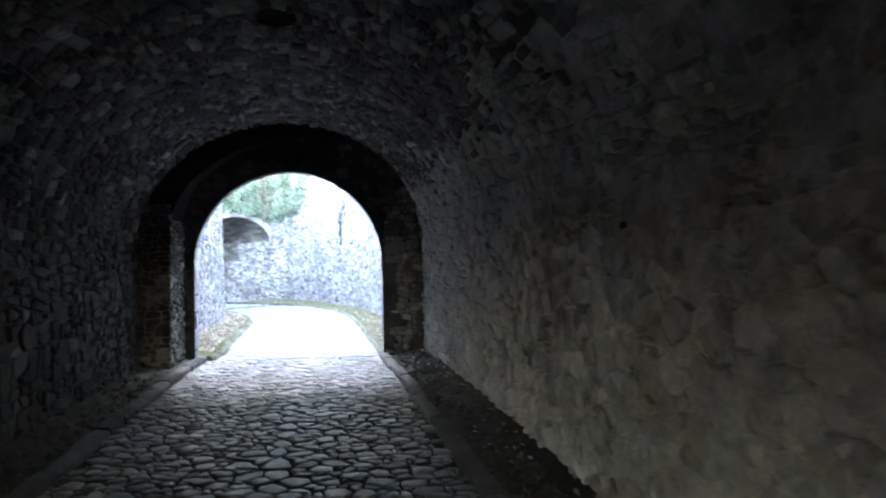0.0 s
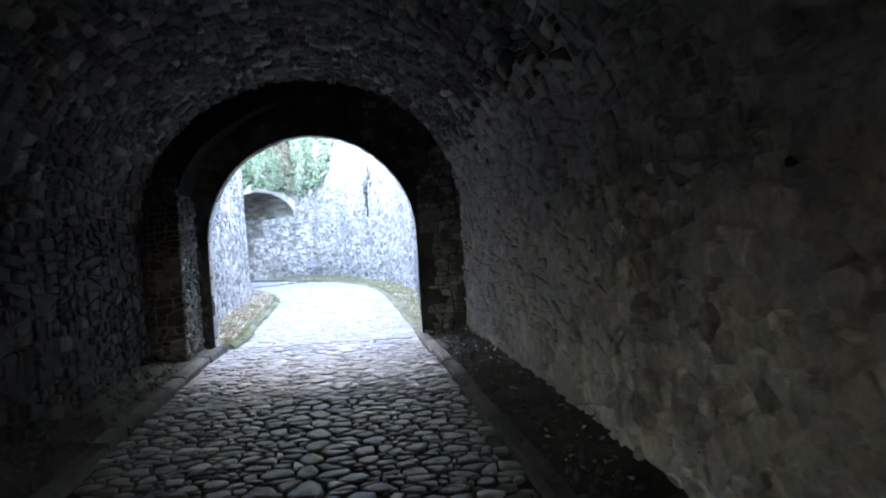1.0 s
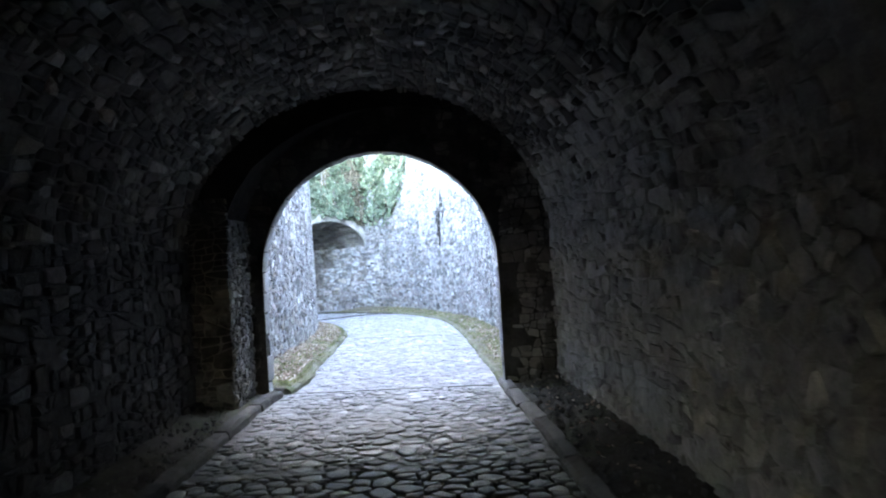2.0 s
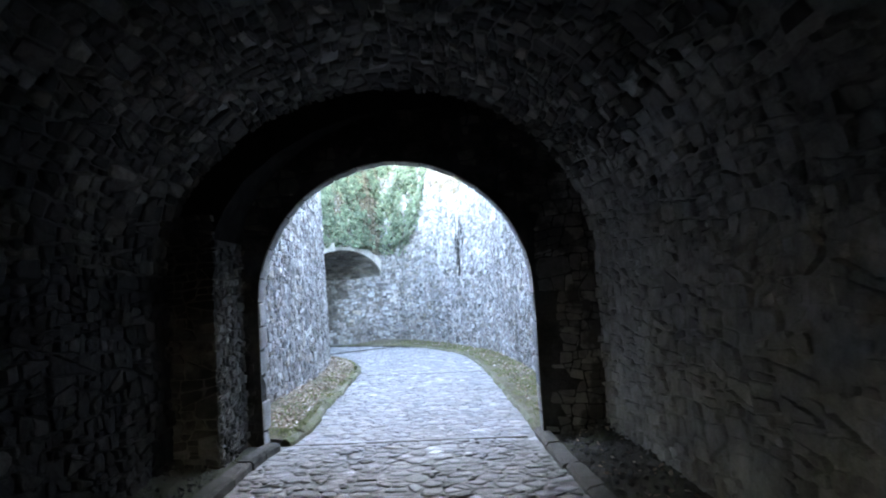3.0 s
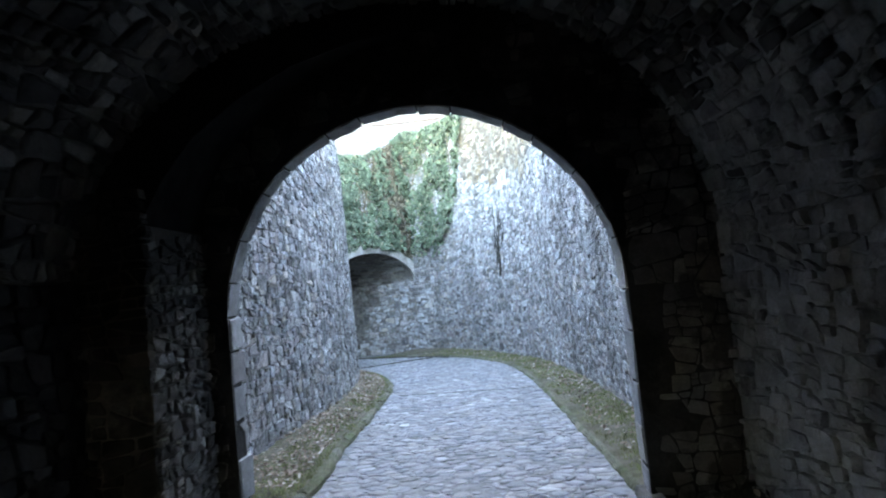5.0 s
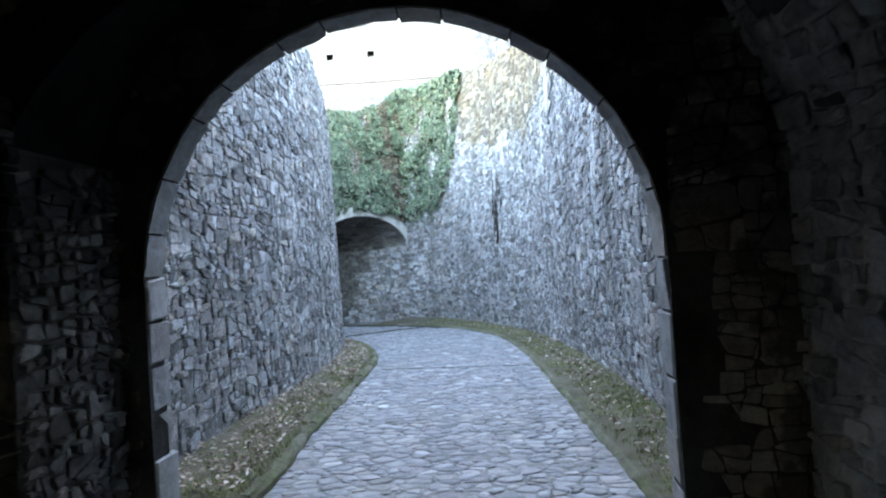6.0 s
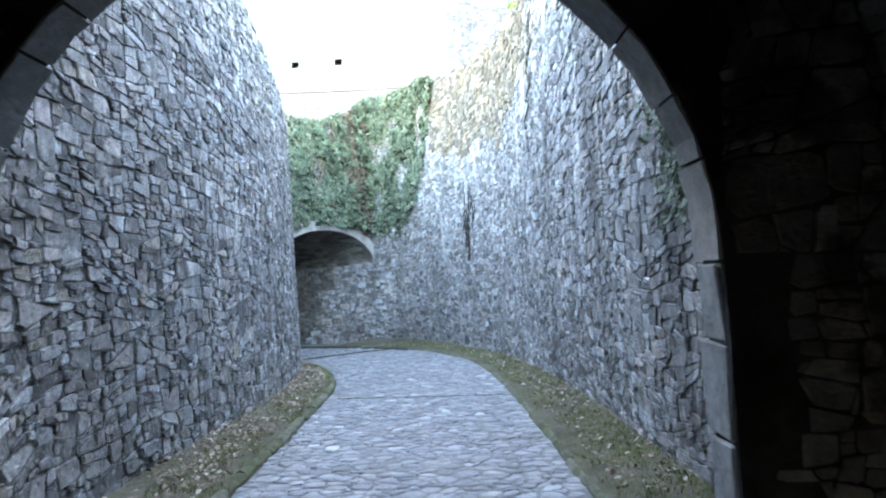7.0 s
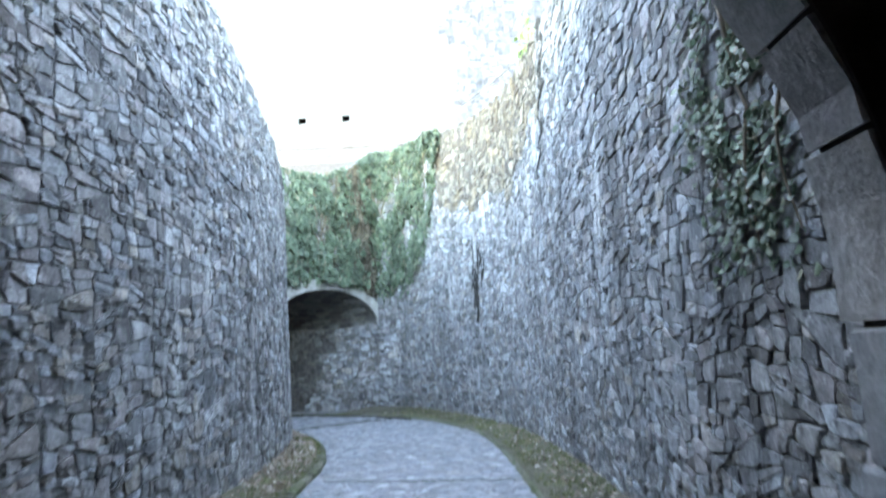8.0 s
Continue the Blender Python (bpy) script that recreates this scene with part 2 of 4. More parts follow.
ivy_leaf = leaf_mat("ivy_leaf", [(0.0, (0.045, 0.066, 0.044)), (0.4, (0.075, 0.112, 0.072)), (0.75, (0.115, 0.16, 0.105)), (0.9, (0.18, 0.22, 0.155)), (1.0, (0.19, 0.15, 0.10))], spec=0.35, rough=0.5)
shrub_leaf = leaf_mat("shrub_leaf", [(0.0, (0.12, 0.19, 0.06)), (0.6, (0.2, 0.3, 0.1)), (1.0, (0.32, 0.38, 0.15))])
dry_leaf = leaf_mat("dry_leaf", [(0.0, (0.15, 0.105, 0.075)), (0.4, (0.28, 0.21, 0.16)), (0.75, (0.36, 0.29, 0.235)), (1.0, (0.54, 0.48, 0.42))], rough=0.7)
grass_blade = leaf_mat("grass_blade", [(0.0, (0.08, 0.10, 0.035)), (0.6, (0.14, 0.155, 0.06)), (1.0, (0.25, 0.22, 0.12))], rough=0.7)

# ---- building helpers ----
rng = np.random.default_rng(7)


def mesh_ob(name, verts, faces, mat, parent=None, smooth=False):
    me = bpy.data.meshes.new(name)
    me.from_pydata([tuple(map(float, v)) for v in verts], [], faces)
    me.materials.append(mat)
    if smooth:
        me.polygons.foreach_set("use_smooth", [True] * len(me.polygons))
    me.update()
    ob = new(name, me)
    if parent:
        ob.parent = parent
    return ob


def part(name, bm, mat, parent, label=""):
    bmesh.ops.recalc_face_normals(bm, faces=bm.faces)
    me = bpy.data.meshes.new(name)
    bm.to_mesh(me)
    bm.free()
    me.materials.append(mat)
    ob = new(name, me)
    ob.parent = parent
    return tagged(ob, label)


def flipped(faces):
    return [tuple(reversed(f)) for f in faces]


def structure(ob, label, category):
    return tagged(ob, label, category, kind="structure")


def wave(p, scale, seed=0.0):
    """Smooth noise in about -1..1 for an array of points."""
    return np.array([noise.noise((a * scale + seed, b * scale - seed, c * scale + 0.5 * seed)) for a, b, c in p])


def smooth_line(points, step=0.1):
    """A Catmull-Rom curve through plan points: dense points, and their distance along the curve."""
    p = np.array(points, float)
    p = np.vstack([2 * p[0] - p[1], p, 2 * p[-1] - p[-2]])
    out = []
    for i in range(1, len(p) - 2):
        n = max(2, int(np.linalg.norm(p[i + 1] - p[i]) / step))
        for t in np.arange(n) / n:
            out.append(0.5 * (2 * p[i] + (p[i + 1] - p[i - 1]) * t + (2 * p[i - 1] - 5 * p[i] + 4 * p[i + 1] - p[i + 2]) * t * t + (3 * p[i] - p[i - 1] - 3 * p[i + 1] + p[i + 2]) * t ** 3))
    out.append(p[-2])
    out = np.array(out)
    s = np.r_[0, np.cumsum(np.linalg.norm(np.diff(out, axis=0), axis=1))]
    return out, s


def clip(poly, mx, my, nx, ny):
    out = []
    n = len(poly)
    d = [(x - mx) * nx + (y - my) * ny for x, y in poly]
    for i in range(n):
        j = (i + 1) % n
        if d[i] <= 0:
            out.append(poly[i])
        if (d[i] < 0 < d[j]) or (d[j] < 0 < d[i]):
            k = d[i] / (d[i] - d[j])
            out.append((poly[i][0] + k * (poly[j][0] - poly[i][0]), poly[i][1] + k * (poly[j][1] - poly[i][1])))
    return out


def cells(u0, u1, v0, v1, du, dv, seed, jitter=0.42, drop=0.14, keep=None, extra=(), vary=0.0):
    """Irregular stones that fill a rectangle: the Voronoi cells of a shaken, staggered lattice, longer along u than along v."""
    r = np.random.default_rng(seed)
    k = dv / du
    nu, nv = int((u1 - u0) / du) + 3, int((v1 - v0) / dv) + 3
    seeds = []
    for j in range(nv):
        for i in range(nu):
            u = u0 + (i - 1 + 0.5 * (j % 2) + r.uniform(-jitter, jitter)) * du
            v = v0 + (j - 1 + r.uniform(-jitter, jitter)) * dv
            if r.random() < drop or (keep and not keep(u, v)):
                continue
            seeds.append((u * k, v))
    seeds += [(u * k, v) for u, v in extra]
    weights = r.random(len(seeds)) ** 2 * vary * dv * dv
    seeds = [(a, b, w) for (a, b), w in zip(seeds, weights)]
    grid = {}
    g = dv * 1.6
    for i, (a, b, w) in enumerate(seeds):
        grid.setdefault((int(a // g), int(b // g)), []).append(i)
    out = []
    for i, (a, b, w) in enumerate(seeds):
        if not (u0 * k - dv < a < u1 * k + dv and v0 - dv < b < v1 + dv):
            continue
        ca, cb = int(a // g), int(b // g)
        near = [seeds[n] for p in (-2, -1, 0, 1, 2) for q in (-2, -1, 0, 1, 2) for n in grid.get((ca + p, cb + q), ()) if n != i]
        near.sort(key=lambda s: (s[0] - a) ** 2 + (s[1] - b) ** 2)
        big = 2.2 * dv
        poly = [(a - big, b - big), (a + big, b - big), (a + big, b + big), (a - big, b + big)]
        reach = 9.0
        for x, y, q in near:
            dd = max((x - a) ** 2 + (y - b) ** 2, 1e-9)
            if dd > 4 * reach + vary * dv * dv:
                break
            k2 = 0.5 + (w - q) / (2 * dd)
            poly = clip(poly, a + (x - a) * k2, b + (y - b) * k2, x - a, y - b)
            if not poly:
                break
            reach = max((p - a) ** 2 + (q - b) ** 2 for p, q in poly)
        poly = poly and clip(clip(clip(clip(poly, u0 * k, 0, -1, 0), u1 * k, 0, 1, 0), 0, v0, 0, -1), 0, v1, 0, 1)
        if len(poly) >= 3:
            out.append(np.array([(p / k, q) for p, q in poly]))
    return out


def rubble_cells(u0, u1, v0, v1, small, large, seed, bed=0.9, long=1.0, chips=0.0):
    """Rubble of widely varying sizes: staggered beds cut again and again by slightly tilted joints, mostly level ones."""
    r = np.random.default_rng(seed)
    out = []
    v, todo = v0, []
    while v < v1:
        u = u0 - r.uniform(0, 1.4)
        while u < u1:
            w = r.uniform(0.9, 1.6)
            todo.append([(max(u, u0), v), (min(u + w, u1), v), (min(u + w, u1), min(v + bed, v1)), (max(u, u0), min(v + bed, v1))])
            u += w
        v += bed
    while todo:
        p = todo.pop()
        q = np.array(p)
        if len(p) < 3:
            continue
        area = 0.5 * abs(sum(i[0] * j[1] - i[1] * j[0] for i, j in zip(p, p[1:] + p[:1])))
        w, h = max(i[0] for i in p) - min(i[0] for i in p), max(i[1] for i in p) - min(i[1] for i in p)
        if area < small * (large / small) ** (r.random() ** 1.3) and w < 3.2 * h * long and h * long < 1.5 * w:
            for x, y in p:
                if r.random() < 0.25:
                    d = q.mean(0) - (x, y)
                    e = r.uniform(0.1, 0.3)
                    nx, ny = -d[0] + r.normal(0, 0.3) * d[1], -d[1] - r.normal(0, 0.3) * d[0]
                    whole = [tuple(g) for g in q]
                    k = clip(whole, x + d[0] * e, y + d[1] * e, nx, ny)
                    if len(k) > 3:
                        q = np.array(k)
                        rest = clip(whole, x + d[0] * e, y + d[1] * e, -nx, -ny)
                        if r.random() < chips and len(rest) > 2:
                            out.append(np.array(rest))
            out.append(q)
            continue
        if min(w, h) < 0.05:
            out.append(q)
            continue
        c = q.min(0) + np.array((w, h)) * r.uniform(0.32, 0.68, 2)
        a = r.normal(0, 0.2)
        nx, ny = (math.cos(a), math.sin(a)) if w > h * r.uniform(1.1, 2.2) * long else (math.sin(a) * 0.7, math.cos(a))
        todo.append(clip(p, c[0], c[1], nx, ny))
        todo.append(clip(p, c[0], c[1], -nx, -ny))
    return [np.c_[q[:, 0] + [0.05 * noise.noise((a * 1.1, b * 1.1, seed)) for a, b in q], q[:, 1] + [0.13 * noise.noise((a * 0.8, b * 1.2, seed + 7)) for a, b in q]] for q in out]


def shaped(poly, gap, height, r, rounding=0.0, crown=0.78):
    """One stone over its outline: a base ring in the joint, a shoulder, a worn top. Rows of u, v, height, and faces."""
    x, y = poly[:, 0], poly[:, 1]
    x1, y1 = np.append(x[1:], x[0]), np.append(y[1:], y[0])
    size = math.sqrt(max(1e-6, 0.5 * abs(float(x @ y1 - y @ x1))))
    if size < 0.03:
        return None
    pts = []
    for a, b in poly.tolist():
        if not pts or math.hypot(a - pts[-1][0], b - pts[-1][1]) > 0.16 * size:
            pts.append((a, b))
    if len(pts) > 3 and math.hypot(pts[0][0] - pts[-1][0], pts[0][1] - pts[-1][1]) < 0.16 * size:
        pts.pop()
    if len(pts) < 3:
        return None
    q = np.array(pts)
    nxt = np.concatenate([q[1:], q[:1]])
    cut = rounding or 0.17
    m = len(q)
    if rounding:
        q = np.stack([q * (1 - cut) + nxt * cut, q * cut + nxt * (1 - cut)], 1).reshape(-1, 2)
    else:
        e = r.uniform(0.03, 0.22, (2, m, 1))
        q = np.stack([q * (1 - e[0]) + nxt * e[0], q * e[1] + nxt * (1 - e[1])], 1).reshape(-1, 2)
        q = q + r.normal(0, 0.018 * size, q.shape)
    if len(q) > 13:
        q = q[::2]
    n = len(q)
    c = q.sum(0) / n
    d = q - c
    rad = np.sqrt((d * d).sum(1))[:, None]
    d = d * np.clip(1 - gap / np.maximum(rad, 1e-3), 0.4, 1)
    tilt = r.normal(0, 0.09, 2) * abs(height) / max(size, 0.05) * 1.8
    jit = r.normal(0, 1.0, (2, n))
    v = np.empty((3 * n + 1, 3))
    for k, (w, h, rough) in enumerate(((1.0, -0.06, 0.0), (0.955, height * 0.6, 0.1), (crown, height, 0.12))):
        g = d * (w * (1 + jit[k - 1][:, None] * rough * 0.25)) if k else d
        v[k * n:k * n + n, :2] = c + g
        v[k * n:k * n + n, 2] = h + (g @ tilt + jit[k - 1] * rough * abs(height) if k else 0.0)
    v[3 * n, :2] = c + r.normal(0, 0.06, 2) * size
    v[3 * n, 2] = height + abs(height) * r.uniform(-0.1, 0.15)
    f = []
    for k in (0, n):
        f += [(k + i, k + (i + 1) % n, k + n + (i + 1) % n, k + n + i) for i in range(n)]
    f += [(2 * n + i, 2 * n + (i + 1) % n, 3 * n) for i in range(n)]
    return v, f


def bend(v):
    """A shared bending of the joints, so that outlines are never straight."""
    a, b = v[:, 0] * 7.0, v[:, 1] * 9.0
    out = np.zeros_like(v)
    out[:, 0] = 0.008 * (np.sin(2.1 * a + 1.7 * np.sin(1.3 * b)) + np.sin(3.7 * b + 1.1 * a) * 0.8 + np.sin(6.3 * a - 4.1 * b) * 0.5)
    out[:, 1] = 0.006 * (np.sin(1.9 * b + 1.5 * np.sin(1.7 * a) + 2.0) + np.sin(3.3 * a - 1.3 * b) * 0.8 + np.sin(5.9 * b + 3.7 * a) * 0.5)
    return out


def lay(polys, surface, gap, height, seed, mat, parent, rest_name, piece_name, near=None, allow=None, flip=False, rounding=0.0, limit=300, smooth=False, rest_label=""):
    """Lays stones on a surface: those in the near stretch are pieces of their own, the rest is one joined part."""
    r = np.random.default_rng(seed)
    rv, rf, count, base = [], [], 0, 0
    for poly in polys:
        c = poly.mean(0)
        if allow and not allow(poly):
            continue
        got = shaped(poly, gap, r.uniform(*height), r, rounding, 0.74 if rounding else r.uniform(0.8, 0.93))
        if got is None:
            continue
        v, f = got
        if not rounding:
            v = v + bend(v)
        p = surface(v[:, 0], v[:, 1], v[:, 2])
        if flip:
            f = flipped(f)
        if near and count < limit and near(c):
            mesh_ob(piece_name, p, f, mat, parent, smooth)
            count += 1
        else:
            rv.append(p)
            rf += [tuple(i + base for i in g) for g in f]
            base += len(p)
    if rv:
        ob = mesh_ob(rest_name, np.vstack(rv), rf, mat, parent, smooth)
        tagged(ob, rest_label, kind="stuff")
        return ob


def sheet(surface, us, v_low, v_high, nv, rough=0.02, seed=0.0, depth=0.6):
    """A solid slab: a rough front face over us and v_low(u)..v_high(u), with a back, a top and ends."""
    nu = len(us)
    uu, vv = [], []
    for u in us:
        for k in range(nv):
            uu.append(u)
            vv.append(v_low(u) + (v_high(u) - v_low(u)) * k / (nv - 1))
    uu, vv = np.array(uu), np.array(vv)
    h = wave(np.c_[uu, vv, 0 * uu], 2.2, seed) * rough + wave(np.c_[uu, vv, 0 * uu], 6.0, seed + 5) * rough * 0.7
    front = surface(uu, vv, h - 0.005)
    back = surface(uu, vv, np.full(len(uu), -depth))
    verts = np.vstack([front, back])
    m = nu * nv
    f = []
    for i in range(nu - 1):
        for k in range(nv - 1):
            a, b, c, d = i * nv + k, (i + 1) * nv + k, (i + 1) * nv + k + 1, i * nv + k + 1
            f.append((a, b, c, d))
            f.append((m + d, m + c, m + b, m + a))
        f.append((i * nv + nv - 1, (i + 1) * nv + nv - 1, m + (i + 1) * nv + nv - 1, m + i * nv + nv - 1))
        f.append((m + i * nv, m + (i + 1) * nv, (i + 1) * nv, i * nv))
    for i in (0, nu - 1):
        g = [(m + i * nv + k, i * nv + k, i * nv + k + 1, m + i * nv + k + 1) for k in range(nv - 1)]
        f += g if i == 0 else flipped(g)
    return verts, f


def wall_surface(points, batter=0.015, side=1.0):
    """A wall along plan points, u along it and v up; side +1: the face looks to the left of its run."""
    line, s = smooth_line(points)
    d = np.gradient(line, axis=0)
    d /= np.linalg.norm(d, axis=1, keepdims=True)
    nrm = np.c_[-d[:, 1], d[:, 0]] * side

    def surface(u, v, h):
        u, v, h = np.asarray(u, float), np.asarray(v, float), np.asarray(h, float)
        x, y = np.interp(u, s, line[:, 0]), np.interp(u, s, line[:, 1])
        a, b = np.interp(u, s, nrm[:, 0]), np.interp(u, s, nrm[:, 1])
        o = h - batter * v
        return np.column_stack((x + a * o, y + b * o, np.broadcast_to(v, x.shape)))

    return surface, line, s


def floor_z(y):
    return -0.032 * min(max(y, 0.0), 14.4)


def chamfer_box(bm, lo, hi, c, r=None, shake=0.0):
    """A box with chamfered edges, its corners shaken a little."""
    b = bmesh.ops.create_cube(bm, size=1)
    vs = b["verts"]
    for v in vs:
        v.co = Vector([lo[k] if v.co[k] < 0 else hi[k] for k in range(3)])
        if r is not None:
            v.co += Vector(r.normal(0, shake, 3))
    es = list({e for v in vs for e in v.link_edges})
    bmesh.ops.bevel(bm, geom=es, offset=c, segments=1, affect="EDGES", profile=0.5)


# ---- ground, road and verges ----
ground = structure(mesh_ob("ground", [(-600, -600, -0.9), (600, -600, -0.9), (600, 600, -0.9), (-600, 600, -0.9)], [(0, 1, 2, 3)], field), "bare gravelly ground all round the fort", "ground")

EDGE_L = [(-1.55, -18), (-1.5, -9), (-1.44, -5), (-1.36, -0.5), (-1.2, 0.6), (-1.17, 1.5), (-1.27, 2.9), (-1.36, 5.7), (-1.49, 8.6), (-1.76, 10.6), (-2.38, 13.0), (-3.2, 14.8), (-4.0, 16.4), (-5.5, 17.2), (-10, 18.6)]
EDGE_R = [(1.7, -18), (1.64, -9), (1.58, -5.5), (1.5, -2.5), (1.4, -0.2), (1.4, 1.2), (1.37, 2.6), (1.33, 5.0), (1.26, 8.5), (1.03, 12.0), (0.55, 14.5), (-0.39, 16.4), (-1.64, 17.75), (-3.97, 19.2), (-10, 20.8)]
left_line, left_s = smooth_line(EDGE_L, 0.15)
right_line, right_s = smooth_line(EDGE_R, 0.15)


def inside_road(x, y):
    if y < 14:
        return np.interp(y, left_line[:, 1], left_line[:, 0]) < x < np.interp(y, right_line[:, 1], right_line[:, 0])
    return y > np.interp(-x, -left_line[left_line[:, 1] > 9][:, 0], left_line[left_line[:, 1] > 9][:, 1]) and y < np.interp(-x, -right_line[right_line[:, 1] > 9][:, 0], right_line[right_line[:, 1] > 9][:, 1])


xs, ys = np.arange(-13, 3.4, 0.35), np.arange(-18, 25, 0.35)
rv = [(x, y, floor_z(y) + (0.005 if y > -3.2 else -0.004) + 0.010 * noise.noise((x * 1.5, y * 1.5, 0))) for y in ys for x in xs]
nx = len(xs)
rf = [(j * nx + i, j * nx + i + 1, (j + 1) * nx + i + 1, (j + 1) * nx + i) for j in range(len(ys) - 1) for i in range(nx - 1)]
# Behind y -3.2 the bed turns darker, painting shade into the tunnel's joints.
cut_y = int(np.searchsorted(ys, -3.2))
road = structure(mesh_ob("road", rv, rf[cut_y * (nx - 1):], road_bed, smooth=True), "grey cobbled roadway of rounded stones with worn tops", "road")
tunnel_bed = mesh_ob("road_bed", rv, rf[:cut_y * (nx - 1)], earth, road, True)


def road_surface(u, v, h):
    return np.column_stack((u, v, -0.032 * np.clip(v, 0.0, 14.4) + h * 0.9))


SLOTS = (0.28, 7.72)


def slot_y(x, y0):
    return y0 - 0.10 * x if y0 < 1 else y0 - 0.23 * x


def road_keep(u, v):
    return not (0.03 < u < 0.33 and v < 0.1) and (v > 11.5 or -2.5 < u)


guide = [(0.18 + rng.uniform(-0.02, 0.02), y) for y in np.arange(-9, 0.0, 0.29)]
polys = cells(-6.8, 1.75, -8.6, 20.4, 0.108, 0.09, 3, drop=0.12, vary=1.3, keep=road_keep, extra=guide)


def road_allow(p):
    c = p.mean(0)
    if not inside_road(c[0], c[1]):
        return False
    return all(abs(c[1] - slot_y(c[0], s)) > 0.075 for s in SLOTS)


lay([p for p in polys if p[:, 1].mean() < slot_y(p[0, 0], SLOTS[0])], road_surface, 0.010, (0.007, 0.024), 5, shaded_cobble, road, "tunnel_cobbles", "cobble", near=lambda c: -5.6 < c[1] < -1.9 and -0.9 < c[0] < 1.3, allow=road_allow, rounding=0.22, smooth=True,
    rest_label="rounded cobbles set in earth, darkened for the tunnel shade")
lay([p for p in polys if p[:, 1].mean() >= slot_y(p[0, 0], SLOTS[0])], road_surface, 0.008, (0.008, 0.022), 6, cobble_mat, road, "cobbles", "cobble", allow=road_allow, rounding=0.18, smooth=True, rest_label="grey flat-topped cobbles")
for y0 in SLOTS:
    ends = [x for x in np.arange(-1.6, 1.6, 0.1) if inside_road(x, slot_y(x, y0))]
    # Flush dark strip; one colour for the slot's dirt and its shaded depth.
    bm = bmesh.new()
    n = len(ends)
    for x in ends:
        for o, z in ((-0.03, -0.03), (-0.024, 0.045), (0.024, 0.045), (0.03, -0.03)):
            bm.verts.new((x, slot_y(x, y0) + o, floor_z(slot_y(x, y0)) + z * 0.4 - 0.004))
    bm.verts.ensure_lookup_table()
    for i in range(n - 1):
        for k in range(3):
            bm.faces.new([bm.verts[j] for j in (4 * i + k, 4 * i + k + 1, 4 * i + 4 + k + 1, 4 * i + 4 + k)])
    part("drain_slot", bm, dark_slot, road, "dark flush strip for a narrow drain slot across the roadway")
    for side in (-1, 1):
        x = ends[0]
        while x < ends[-1] - 0.12:
            w = rng.uniform(0.2, 0.38)
            bm = bmesh.new()
            chamfer_box(bm, (x, 0, -0.08), (min(x + w, ends[-1]) - 0.012, 0.10, 0.012), 0.012, rng, 0.003)
            for v in bm.verts:
                yy = slot_y(v.co.x, y0) + side * (0.03 + v.co.y)
                v.co.y, v.co.z = yy, v.co.z + floor_z(yy)
            part("drain_stone", bm, cobble_mat, road)
            x += w


def dark_strip(points, width):
    """A narrow dark strip on the road along plan points, slightly troughed."""
    line, _ = smooth_line(points, 0.2)
    d = np.gradient(line, axis=0)
    d /= np.linalg.norm(d, axis=1, keepdims=True)
    bm = bmesh.new()
    rows = [[bm.verts.new((x - b * o * width, y + a * o * width, floor_z(y) + z)) for o, z in ((-0.6, 0.0), (-0.4, 0.034), (0.0, 0.026), (0.4, 0.034), (0.6, 0.0))] for (x, y), (a, b) in zip(line, d)]
    for g, h in zip(rows, rows[1:]):
        for k in range(4):
            bm.faces.new((g[k], g[k + 1], h[k + 1], h[k]))
    part("dark_strip", bm, dark_slot, road, "narrow dark strip on the roadway")


# Shadow line at the kerb foot, painted as a strip on the road.
dark_strip([(-0.7, 16.65), (-1.6, 17.6), (-3.9, 19.05), (-6.5, 19.75)], 0.16)
# second thin dark line across the road
dark_strip([(-3.45, 15.7), (-2.7, 16.3), (-2.0, 16.8), (-1.3, 17.1)], 0.06)


def kerb(name, line, s, s0, s1, side, mat, width, height, label, seed):
    """Kerbstones along a road edge, each a worn block of its own."""
    r = np.random.default_rng(seed)
    root = structure(new(name), label, "kerb")
    d = np.gradient(line, axis=0)
    d /= np.linalg.norm(d, axis=1, keepdims=True)
    u = s0
    while u < s1:
        w = r.uniform(0.38, 0.8)
        e = min(u + w, s1) - 0.012
        lift, push = r.normal(0, 0.007), r.normal(0, 0.007)
        prof = [(0.0, -0.15), (0.004, height - 0.03), (0.03, height), (width - 0.035, height + 0.008), (width, height - 0.03), (width, -0.15)]
        bm = bmesh.new()
        rows = []
        for q in np.linspace(u, e, 4):
            x, y = np.interp(q, s, line[:, 0]), np.interp(q, s, line[:, 1])
            a, b = np.interp(q, s, d[:, 0]), np.interp(q, s, d[:, 1])
            k = 0.985 if q in (u, e) else 1.0
            rows.append([bm.verts.new((x + side * b * (o + push) * k + r.normal(0, 0.006), y - side * a * (o + push) * k + r.normal(0, 0.006), floor_z(y) + z * (0.94 if q in (u, e) and z > 0 else 1) + lift + r.normal(0, 0.004))) for o, z in prof])
        for g, h in zip(rows, rows[1:]):
            for k in range(5):
                bm.faces.new((g[k], g[k + 1], h[k + 1], h[k]))
        bm.faces.new(rows[0])
        bm.faces.new(list(reversed(rows[-1])))
        part("kerbstone", bm, mat, root)
        u += w
    return root


def along(line, s, y):
    return float(np.interp(y, line[:, 1], s))


kerb("kerb_tunnel_east", right_line, right_s, along(right_line, right_s, -9), along(right_line, right_s, 0.35), 1, kerb_stone, 0.17, 0.07, "low worn grey kerbstones along the tunnel roadway", 21)
kerb("kerb_tunnel_west", left_line, left_s, along(left_line, left_s, -9), along(left_line, left_s, 0.2), -1, kerb_stone, 0.17, 0.09, "low worn dark kerbstones along the tunnel roadway", 22)
